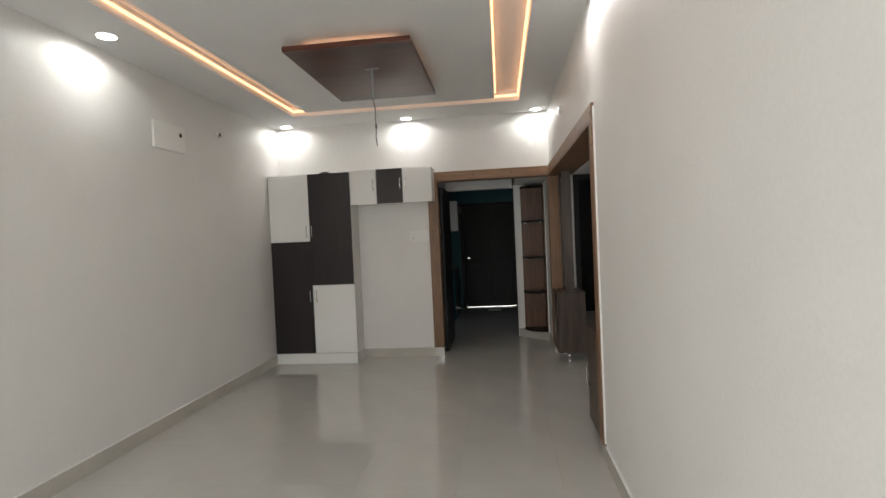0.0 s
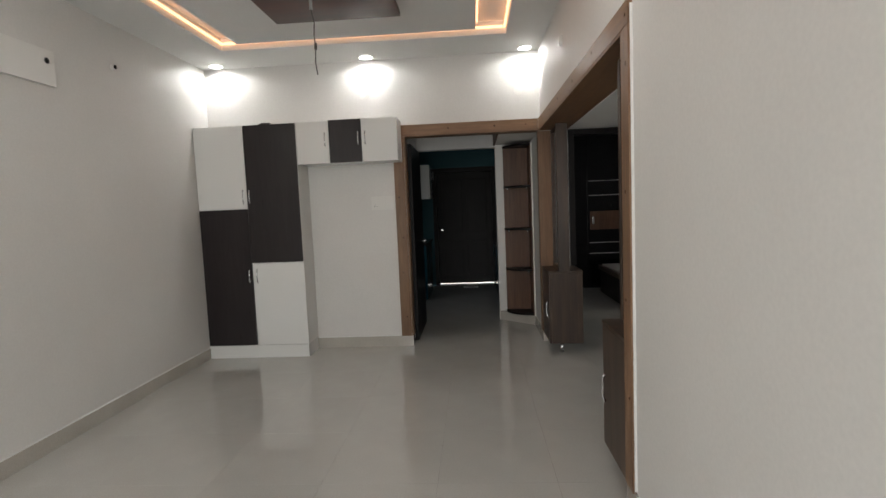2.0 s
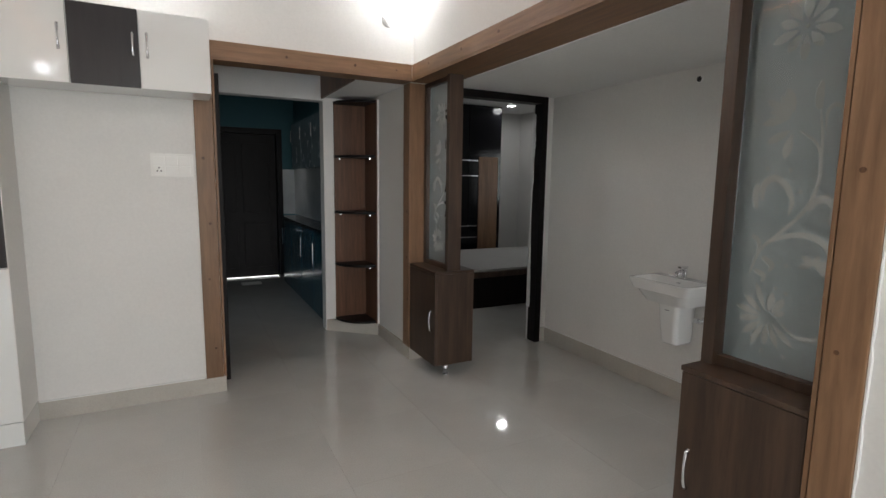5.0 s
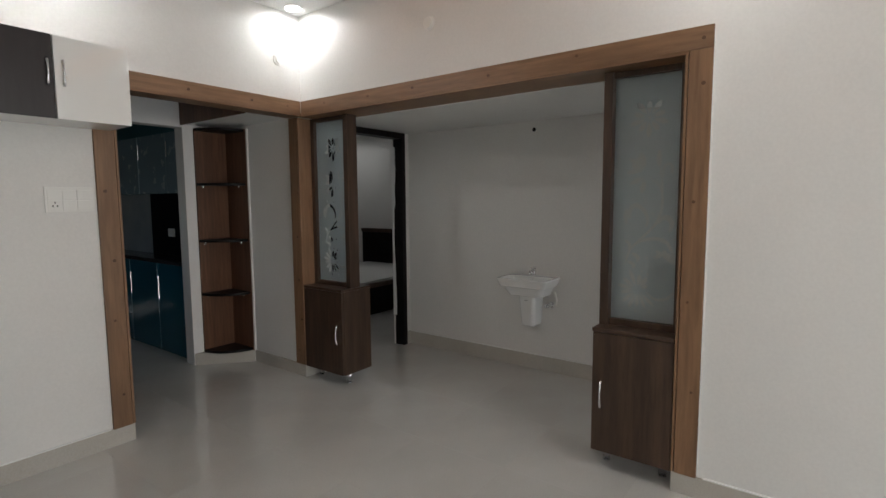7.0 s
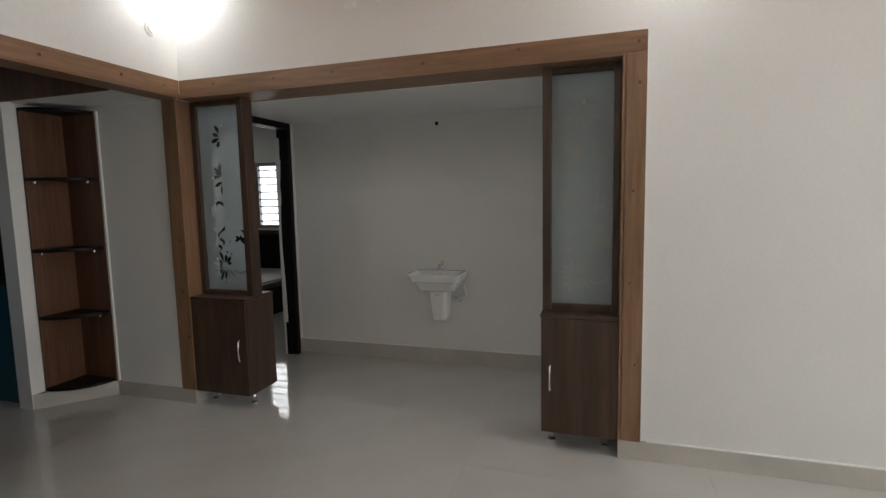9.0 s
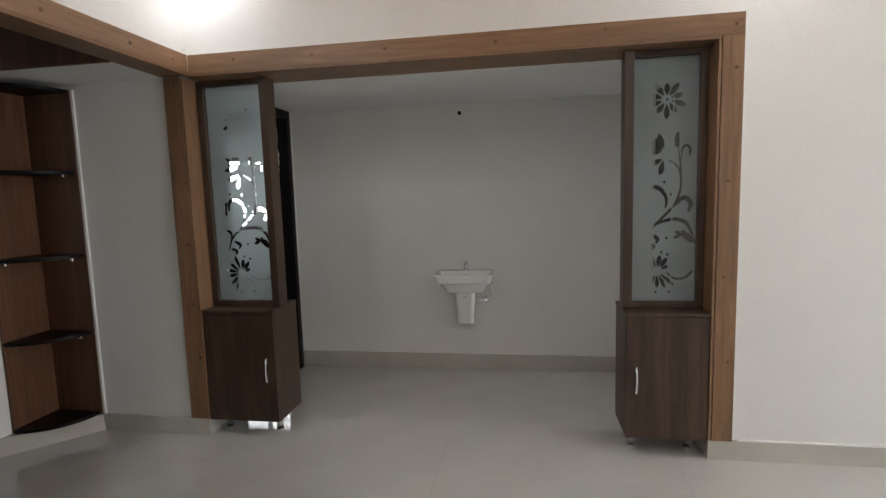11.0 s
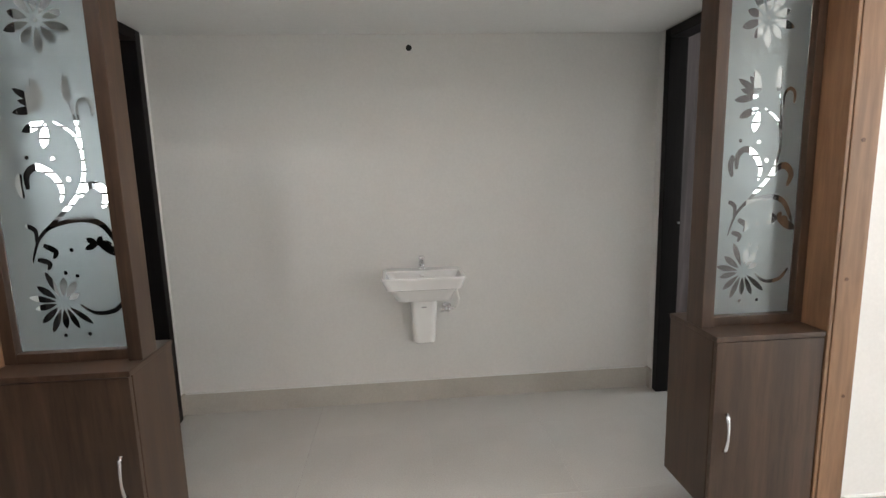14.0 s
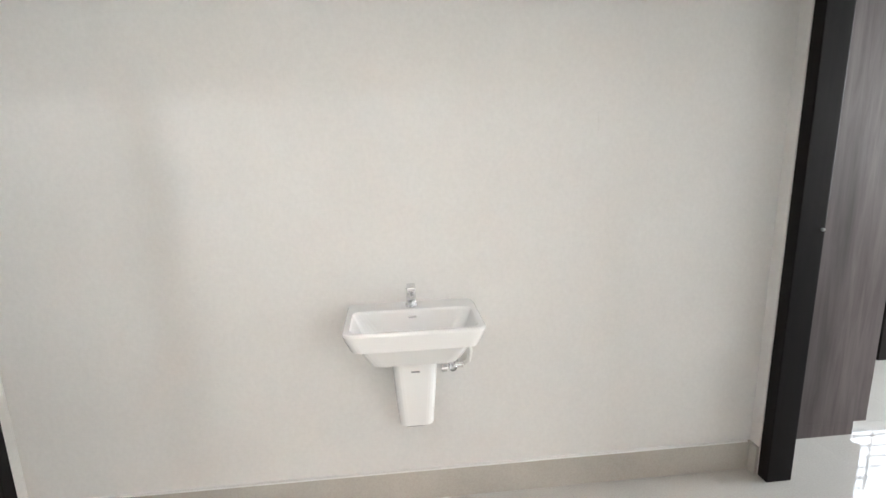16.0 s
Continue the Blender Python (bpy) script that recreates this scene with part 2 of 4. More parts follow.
wall_passage_w = structure("wall_passage_west", boxes((-0.795 - T, -0.795, YF + T, 7.17, 0, 2.6)), M_WALL, "cream painted passage wall behind an open door", "wall")
kitchen_beam = structure("wall_kitchen_header", boxes((-0.795 - T, 0.145, 7.17, 7.30, 2.065, 2.6), (0.145, XR, 7.17, 7.30, 0, 2.6)),
                         M_WALL, "cream painted header and stub wall of the kitchen opening", "wall")
niche_beam = structure("ceiling_niche", boxes((0.145, XR, YF + T, 7.17, ZL + 0.01, 2.3)), M_CEIL, "white painted low beam over the corner shelves", "ceiling")
# thin brown facing over the side of the low beam
beam_face = structure("trim_beam", boxes((0.127, 0.143, YF + T + 0.002, 7.168, ZL, 2.3)), M_NICHE, "brown facing on the side of a beam", "trim")
ceiling_passage = structure("ceiling_passage", boxes((-0.95, 0.145, YF + T, 7.30, 2.6, 2.75)), M_CEIL, "white painted passage ceiling", "ceiling")
ceiling_kitchen = structure("ceiling_kitchen", boxes((-1.7, 1.0, 7.30, 10.3, 2.6, 2.75)), M_CEIL, "white painted kitchen ceiling", "ceiling")
# the west opening is unseen, made for the kitchen fill lamp
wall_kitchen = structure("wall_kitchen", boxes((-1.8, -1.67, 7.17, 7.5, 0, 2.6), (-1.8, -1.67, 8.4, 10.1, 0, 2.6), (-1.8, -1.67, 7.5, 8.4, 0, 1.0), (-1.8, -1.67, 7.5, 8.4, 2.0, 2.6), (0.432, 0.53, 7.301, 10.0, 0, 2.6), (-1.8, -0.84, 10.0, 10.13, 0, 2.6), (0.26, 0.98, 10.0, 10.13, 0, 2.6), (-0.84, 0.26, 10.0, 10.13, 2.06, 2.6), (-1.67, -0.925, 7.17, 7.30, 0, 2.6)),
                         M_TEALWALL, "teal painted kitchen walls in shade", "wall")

wall_alcove = structure("wall_alcove_east", box(XA, XA + T, YA0 - T, YA1 + T, 0, 2.3), M_WALL, "cream painted alcove wall behind the wash basin", "wall")
wall_alcove_n = structure("wall_alcove_north", boxes((XR + 0.162, 0.80, YA1, YA1 + T, 0, 2.3), (1.744, XA, YA1, YA1 + T, 0, 2.3)), M_WALL, "cream painted wall round a bedroom doorway", "wall")
wall_alcove_s = structure("wall_alcove_south", boxes((1.755, XA, YA0 - T, YA0, 0, 2.3)), M_WALL, "cream painted wall round the second bedroom doorway", "wall")
ceiling_alcove = structure("ceiling_alcove", boxes((XR + 0.26, XA, YA0 - T, YA1 + T, ZL, 2.3)), M_CEIL, "white painted low alcove ceiling", "ceiling")

# bedroom beyond the north doorway, and second bedroom beyond the south one
wall_bed = structure("wall_bedroom", boxes((XR + 0.16, XR + 0.29, YF + T, 9.9, 0, 2.7), (XR + 0.16, 4.2, 9.8, 9.93, 0, 2.7), (XA, 4.2, YF, YF + T, 0, 2.7),
                     (4.1, 4.23, YF, 7.2, 0, 2.7), (4.1, 4.23, 8.3, 9.93, 0, 2.7), (4.1, 4.23, 7.2, 8.3, 0, 1.0), (4.1, 4.23, 7.2, 8.3, 1.95, 2.7)),
                     M_WALL, "pale painted bedroom walls with a barred window", "wall")
ceiling_bed = structure("ceiling_bedroom", boxes((XR, 4.23, YF + T, 9.93, 2.7, 2.85), (XR + 0.29, 4.1, 8.8, 9.8, 2.505, 2.7)), M_CEIL, "white painted bedroom ceiling", "ceiling")
# the south opening is unseen, made to let the fill lamp through
wall_bed2 = structure("wall_second_bedroom", boxes((XA, 3.5, YA0 - T, YA0, 0, 2.7), (3.4, 3.53, 0.3, YA0 - T, 0, 1.0), (3.4, 3.53, 0.3, 0.6, 1.0, 2.7), (3.4, 3.53, 1.65, YA0 - T, 1.0, 2.7), (3.4, 3.53, 0.6, 1.65, 2.0, 2.7), (XR + 0.26, 0.9, 0.2, 0.33, 0, 2.7), (1.94, 3.5, 0.2, 0.33, 0, 2.7), (0.9, 1.94, 0.2, 0.33, 0, 0.9), (0.9, 1.94, 0.2, 0.33, 2.1, 2.7)),
                      M_WALL, "pale painted second bedroom walls", "wall")
ceiling_bed2 = structure("ceiling_second_bedroom", boxes((XR + 0.26, 3.53, 0.2, YA0 - T, 2.7, 2.85)), M_CEIL, "white painted second bedroom ceiling", "ceiling")

# false ceiling of the living room: border, channel, inner tray
CX0, CX1, CY0, CY1 = -2.30, 0.20, 1.2, 5.55
IX0, IX1, IY0, IY1 = -2.09, -0.06, 1.41, 5.40
ceiling = structure("ceiling", boxes((XL, CX0, YB, YF, ZC, 3.0), (CX1, XR, YB, YF, ZC, 3.0), (CX0, CX1, CY1, YF, ZC, 3.0), (CX0, CX1, YB, CY0, ZC, 3.0),
                    (IX0, IX1, IY0, IY1, ZC, 2.97), (CX0, CX1, CY0, CY1, 2.95, 3.0)), M_CEIL, "white false ceiling with a lit cove channel", "ceiling")

cove = thing("cove_light", (0, 3.3, ZC + 0.09), "warm orange strip light in the ceiling channel", "strip light")
for x0, x1, y0, y1 in ((CX0 + 0.005, CX0 + 0.02, CY0, CY1), (CX1 - 0.02, CX1 - 0.005, CY0, CY1), (CX0 + 0.03, CX1 - 0.03, CY1 - 0.02, CY1 - 0.005),
                       (CX0 + 0.03, CX1 - 0.03, CY0 + 0.005, CY0 + 0.02), (IX1 + 0.005, IX1 + 0.02, IY0, IY1)):
    part("led_strip", box(x0, x1, y0, y1, ZC + 0.05, ZC + 0.065), M_COVE, cove)


# skirting
def skirt(name, bm, label="cream tile skirting along the wall foot"):
    return structure(name, bm, M_SKIRT, label, "skirting")


SK = 0.103
skirt("baseboard_west", box(XL, XL + 0.012, YB, 5.79, 0, SK, 0.002))
skirt("baseboard_east", boxes((XR - 0.012, XR, YB, YA0 + 0.012, 0, SK), (XR, XR + 0.26, YA0, YA0 + 0.012, 0, SK)))
skirt("baseboard_north", boxes((-1.77, -0.783, YF - 0.012, YF, 0, SK), (-0.795, -0.783, YF, YF + T, 0, SK)))
skirt("baseboard_passage", boxes((XR - 0.012, XR, YC - 0.01, 6.83, 0, SK), (XR, XR + 0.16, YC - 0.012, YC, 0, SK)))
skirt("baseboard_alcove", boxes((XA - 0.014, XA, YA0, YA1, 0, SK + 0.02), (1.744, XA - 0.014, YA1 - 0.012, YA1, 0, SK + 0.02), (1.755, XA - 0.014, YA0, YA0 + 0.012, 0, SK + 0.02)))


# ---- wood casing of the two openings ----
def knots(parent, places, axis):
    for p in places:
        bm = cyl(p, 0.006 + 0.004 * abs(math.sin(7.3 * sum(p))), 0.003, axis, 14)
        part("knot", bm, M_KNOT, parent, "dark round knot")


casing_e = tagged(new("trim_casing_east"), "orange-brown knotty wood casing round the wide alcove opening", "door casing", kind="structure")
casing_e.location = (XR, YA0, SK)
part("head_board", box(XR - 0.02, XR, YA0 - 0.10, YF - 0.02, 2.10, 2.20, 0.003), M_OAK_Y, casing_e)
part("jamb_board", box(XR - 0.02, XR, YA0 - 0.10, YA0 - 0.002, SK, 2.099, 0.003), M_OAK_Z, casing_e)
part("head_lining", box(XR - 0.018, XR + 0.265, YA0, YF, 2.085, 2.113, 0.002), M_OAK_Y, casing_e)
part("jamb_lining", box(XR - 0.018, XR + 0.265, YA0 + 0.001, YA0 + 0.014, SK + 0.002, 2.084, 0.002), M_OAK_Z, casing_e)
part("corner_post", box(XR - 0.02, XR + 0.16, YC - 0.016, YC, SK, 2.084, 0.002), M_OAK_Z, casing_e)
knots(casing_e, [(XR - 0.0205, y, 2.155 + 0.012 * math.sin(y * 7)) for y in (3.26, 3.85, 4.38, 4.95, 5.35, 5.8)], "x")
knots(casing_e, [(XR - 0.0205, 3.272 + 0.018 * math.sin(z * 9), z) for z in (0.52, 0.95, 1.42, 1.95)], "x")
casing_n = tagged(new("trim_casing_north"), "orange-brown knotty wood casing round the passage opening", "door casing", kind="structure")
casing_n.location = (-0.795, YF, SK)
part("head_board", box(-0.90, XR - 0.021, YF - 0.02, YF, 2.10, 2.20, 0.003), M_OAK_X, casing_n)
part("jamb_board", box(-0.90, -0.797, YF - 0.02, YF, SK, 2.099, 0.003), M_OAK_Z, casing_n)
part("head_lining", box(-0.795, XR - 0.02, YF - 0.018, YF + T + 0.01, 2.088, 2.113, 0.002), M_OAK_X, casing_n)
part("jamb_lining", box(-0.794, -0.780, YF - 0.018, YF + T + 0.01, SK + 0.002, 2.087, 0.002), M_OAK_Z, casing_n)
part("jamb_lining", box(XR - 0.02, XR, YC + 0.001, YF + T + 0.01, SK, 2.087, 0.002), M_OAK_Z, casing_n)
knots(casing_n, [(x, YF - 0.0205, 2.15) for x in (-0.35, 0.1, 0.4)], "y")
knots(casing_n, [(-0.85 + 0.02 * math.sin(z * 8), YF - 0.0205, z) for z in (0.3, 0.75, 1.1, 1.5)], "y")
knots(casing_n, [(XR - 0.0205, 6.16 + 0.025 * math.sin(z * 8), z) for z in (0.22, 0.48, 0.8, 1.15, 1.5)], "x")


# ---- ragged white paint line along the casing and pale highlight strips on the skirting ----
def ragged(points, side, width, rng, depth):
    """Thin strip with an uneven outer edge along points, lying on a wall that faces -x."""
    bm = bmesh.new()
    rows = []
    for (y, z) in points:
        w = width * (0.35 + rng.random() * 0.9)
        a, c = (y, z), (y + side[0] * w, z + side[1] * w)
        rows.append([bm.verts.new((x, *p)) for x, p in ((XR - 0.0005, a), (XR - 0.0005, c), (XR - depth, c), (XR - depth, a))])
    for p, q in zip(rows, rows[1:]):
        for k in range(4):
            bm.faces.new((p[k], p[(k + 1) % 4], q[(k + 1) % 4], q[k]))
    bm.faces.new(rows[0][::-1])
    bm.faces.new(rows[-1])
    return bm


rng = random.Random(4)
caulk = tagged(new("trim_caulk"), "ragged white paint line along the wood casing edge", "caulk line", kind="structure")
caulk.location = (XR, YA0 - 0.10, 0)
part("caulk_strip", ragged([(YA0 - 0.101, SK + 0.01 + i * 0.035) for i in range(60)], (-1, 0), 0.005, rng, 0.012), M_CEIL, caulk)
part("caulk_strip", ragged([(YA0 - 0.095 + i * 0.06, 2.2005) for i in range(48)], (0, 1), 0.005, rng, 0.012), M_CEIL, caulk)
# white strips stand in for the bright highlight on the skirting's top edge
for nm, bx in (("west", (XL, XL + 0.013, YB, 5.78, SK + 0.0005, SK + 0.006)), ("east", (XR - 0.013, XR, YB, YA0 - 0.13, SK + 0.0005, SK + 0.006)),
               ("north", (-1.76, -0.91, YF - 0.013, YF, SK + 0.0005, SK + 0.006)), ("alcove", (XA - 0.015, XA, YA0 + 0.02, YA1 - 0.02, SK + 0.0205, SK + 0.025))):
    structure("trim_highlight_" + nm, boxes(bx), M_CEIL, "pale strip put in as the highlight along the top of the skirting", "joint")


# ---- handles ----
def d_handle(parent, x, y, z, length, out, width=0.012):
    """Bow handle, upright, standing off along the vector out."""
    o = Vector(out)
    pts, radii = [], []
    for i in range(13):
        a = i / 12
        lift = 0.004 + 0.016 * math.sin(math.pi * a) ** 0.6
        pts.append(Vector((x, y, z + (a - 0.5) * length)) + o * lift)
        radii.append(width * (0.62 - 0.25 * math.sin(math.pi * a)))
    return part("handle", tube(pts, radii, 10), M_CHROME, parent, "chrome bow handle", True)


def door_panel(name, parent, x0, x1, z0, z1, y, mat, label, handle_x=None, handle_z=None, length=0.13):
    d = part(name, box(x0 + 0.0015, x1 - 0.0015, y, y + 0.018, z0 + 0.0015, z1 - 0.0015, 0.0015), mat, parent, label)
    if handle_x is not None:
        d_handle(d, handle_x, y, handle_z, length, (0, -1, 0))
    return d


# ---- tall storage cabinet in white and dark laminate ----
FC = 5.79
cab = thing("storage_cabinet", (-2.26, 5.94, 0), "tall built-in cabinet of white and dark brown gloss doors", "cabinet")
part("body", box(XL + 0.001, -1.772, FC + 0.019, YF - 0.002, 0.124, 2.225), M_WHITELAM, cab)
part("plinth", box(XL + 0.001, -1.766, FC - 0.004, YF - 0.002, 0.0, 0.122, 0.002), M_WHITELAM, cab)
part("side_panel", box(-1.771, -1.765, FC + 0.001, YF - 0.002, 0.123, 2.226), M_WALL, cab)
XM = -2.275
door_panel("upper_door", cab, XL + 0.004, XM, 1.447, 2.228, FC, M_WHITELAM, "white gloss door", XM - 0.035, 1.56)
door_panel("middle_door", cab, XM, -1.767, 0.925, 2.228, FC, M_DARKLAM, "dark brown door", XM + 0.03, 1.56)
door_panel("lower_door", cab, XL + 0.004, XM, 0.124, 1.445, FC, M_DARKLAM, "dark brown door", XM - 0.025, 0.80)
door_panel("white_lower_door", cab, XM + 0.013, -1.767, 0.124, 0.922, FC, M_WHITELAM, "white gloss door", XM + 0.05, 0.80)

# loft cabinet over the bare wall
loft = thing("loft_cabinet", (-1.3, 5.94, 1.84), "wall-hung cabinet with two white doors and a dark one", "cabinet")
part("body", box(-1.762, -0.812, FC + 0.019, YF - 0.002, 1.842, 2.236), M_WHITELAM, loft)
door_panel("left_door", loft, -1.762, -1.455, 1.84, 2.238, FC, M_WHITELAM, "white gloss door", -1.49, 2.06, 0.12)
door_panel("centre_door", loft, -1.453, -1.147, 1.84, 2.238, FC, M_DARKLAM, "dark brown door", -1.175, 2.06, 0.12)
door_panel("right_door", loft, -1.145, -0.812, 1.84, 2.238, FC, M_WHITELAM, "white gloss door", -1.11, 2.06, 0.12)

junk = thing("cable_bundle", (-2.1, 5.93, 2.232), "small dark bundle of cable on the cabinet top", "cable")
part("coil", tube([(-2.1 + 0.05 * math.cos(a) + 0.002 * a, 5.86 + 0.035 * math.sin(a), 2.231 + 0.0012 * a) for a in [i * 0.5 for i in range(26)]], 0.005, 6), M_WIRE, junk)


# ---- display partitions: low cabinet with a frosted glass screen above ----
def ribbon(bm, x0, x1, left, right):
    """Closed solid between two edge lines of (y, z)."""
    rows = [[bm.verts.new(v) for v in ((x0, *a), (x0, *b), (x1, *b), (x1, *a))] for a, b in zip(left, right)]
    for p, q in zip(rows, rows[1:]):
        for k in range(4):
            bm.faces.new((p[k], p[(k + 1) % 4], q[(k + 1) % 4], q[k]))
    bm.faces.new(rows[0][::-1])
    bm.faces.new(rows[-1])


def petal(bm, x0, x1, y, z, angle, near, far, width):
    """Teardrop petal from near to far of the flower's heart; angle in degrees as seen from the living room."""
    co, si = -math.cos(radians(angle)), math.sin(radians(angle))
    left, right = [], []
    for i in range(9):
        k = i / 8
        w = 0.0008 + width / 2 * math.sin(math.pi * k ** 1.25) ** 0.75
        u = near + (far - near) * k
        left.append((y + u * co - w * si, z + u * si + w * co))
        right.append((y + u * co + w * si, z + u * si - w * co))
    ribbon(bm, x0, x1, left, right)


def swirl(bm, x0, x1, pts, w0, w1):
    """Tapering scroll through points (y, z)."""
    fine = []
    for i in range(len(pts) - 1):
        p0, p1, p2, p3 = (Vector(pts[max(0, min(len(pts) - 1, i + k))]) for k in (-1, 0, 1, 2))
        for s in range(6):
            t = s / 6
            fine.append(0.5 * (2 * p1 + (p2 - p0) * t + (2 * p0 - 5 * p1 + 4 * p2 - p3) * t * t + (3 * p1 - p0 - 3 * p2 + p3) * t ** 3))
    fine.append(Vector(pts[-1]))
    n = len(fine) - 1
    left, right = [], []
    for i, p in enumerate(fine):
        d = (fine[min(i + 1, n)] - fine[max(i - 1, 0)]).normalized()
        s = i / n
        w = (w0 + (w1 - w0) * s) * (0.15 + 0.85 * math.sin(math.pi * min(1, 0.04 + 0.96 * s)) ** 0.5)
        q = Vector((-d.y, d.x)) * w / 2
        left.append(tuple(p + q))
        right.append(tuple(p - q))
    ribbon(bm, x0, x1, left, right)


def floral(x0, x1, y0, z0, w, h):
    """Solids of the floral pattern; u runs from its left, seen from the living room, v upwards."""
    bm = bmesh.new()

    def P(u, v):
        return (y0 - u * w, z0 + v * h)
    # open flower at the top
    for k in range(10):
        petal(bm, x0, x1, *P(0.53, 0.835), 18 + 36 * k, 0.022, 0.082 + 0.018 * (k % 2), 0.027)
    petal(bm, x0, x1, *P(0.51, 0.835), 0, 0.0, 0.014, 0.013)
    # half-open bud with two sepals under it
    for ang, far, wd in ((188, 0.105, 0.024), (165, 0.085, 0.020), (148, 0.110, 0.022), (128, 0.085, 0.020), (112, 0.095, 0.026)):
        petal(bm, x0, x1, *P(0.52, 0.628), ang, 0.016, far, wd)
    petal(bm, x0, x1, *P(0.52, 0.60), 205, 0.014, 0.092, 0.026)
    petal(bm, x0, x1, *P(0.50, 0.60), 258, 0.014, 0.092, 0.028)
    # lower flower, its petals uneven
    for ang, far, wd in ((112, 0.115, 0.020), (82, 0.085, 0.024), (55, 0.085, 0.024), (142, 0.095, 0.022), (168, 0.105, 0.020), (192, 0.090, 0.020),
                         (222, 0.100, 0.020), (246, 0.110, 0.020), (270, 0.090, 0.020), (294, 0.100, 0.018), (318, 0.115, 0.018), (28, 0.060, 0.018)):
        petal(bm, x0, x1, *P(0.42, 0.125), ang, 0.022, far, wd)
    # lobed leaf
    for ang, far, wd in ((0, 0.045, 0.022), (-28, 0.085, 0.030), (150, 0.040, 0.020), (200, 0.045, 0.018), (60, 0.030, 0.018)):
        petal(bm, x0, x1, *P(0.80, 0.278), ang, -0.004, far, wd)
    scrolls = (
        ([P(0.56, 0.593), P(0.73, 0.555), P(0.77, 0.48), P(0.68, 0.407), P(0.46, 0.343), P(0.29, 0.296), P(0.20, 0.23)], 0.010, 0.016),
        ([P(0.77, 0.50), P(0.76, 0.57), P(0.72, 0.64)], 0.012, 0.008),
        ([P(0.71, 0.64), P(0.70, 0.67), P(0.71, 0.705)], 0.026, 0.022),
        ([P(0.78, 0.59), P(0.78, 0.63), P(0.84, 0.647), P(0.90, 0.635), P(0.90, 0.605)], 0.008, 0.018),
        ([P(0.26, 0.425), P(0.27, 0.463), P(0.36, 0.481), P(0.48, 0.463), P(0.55, 0.426), P(0.53, 0.390)], 0.026, 0.018),
        ([P(0.21, 0.465), P(0.19, 0.435), P(0.215, 0.402)], 0.024, 0.020),
        ([P(0.70, 0.403), P(0.77, 0.427), P(0.86, 0.431), P(0.93, 0.407), P(0.89, 0.372)], 0.022, 0.028),
        ([P(0.33, 0.313), P(0.49, 0.335), P(0.70, 0.344), P(0.87, 0.326), P(0.985, 0.268)], 0.012, 0.026),
        ([P(0.19, 0.333), P(0.27, 0.318), P(0.26, 0.285)], 0.020, 0.012),
        ([P(0.32, 0.280), P(0.42, 0.262), P(0.39, 0.243)], 0.024, 0.014),
        ([P(0.25, 0.243), P(0.35, 0.232), P(0.33, 0.214)], 0.022, 0.014),
        ([P(0.57, 0.118), P(0.70, 0.093), P(0.88, 0.098), P(0.985, 0.13)], 0.010, 0.020))
    for pts, w0, w1 in scrolls:
        swirl(bm, x0, x1, pts, w0, w1)
    for u, v in ((0.48, 0.205), (0.58, 0.195), (0.40, 0.035), (0.62, 0.036), (0.29, 0.505), (0.51, 0.50), (0.62, 0.448), (0.56, 0.265)):
        yy, zz = P(u, v)
        ribbon(bm, x0, x1, *[[(yy + sg * 0.007 * math.sin(math.pi * (0.06 + 0.88 * i / 6)), zz - 0.007 * math.cos(math.pi * (0.06 + 0.88 * i / 6))) for i in range(7)] for sg in (1, -1)])
    bmesh.ops.recalc_face_normals(bm, faces=bm.faces)
    return bm


def cut(ob, bm):
    """Cut the solids out of a mesh for good."""
    me = bpy.data.meshes.new("cutter")
    bm.to_mesh(me)
    bm.free()
    knife = new("cutter", me)
    mod = ob.modifiers.new("cut", "BOOLEAN")
    mod.operation, mod.object, mod.solver, mod.use_self = "DIFFERENCE", knife, "EXACT", True
    done = bpy.data.meshes.new_from_object(ob.evaluated_get(bpy.context.evaluated_depsgraph_get()))
    ob.modifiers.clear()
    ob.data = done
    bpy.data.objects.remove(knife)


XP0, XP1, ZP0, ZP1 = 0.527, 0.83, 0.095, 0.764


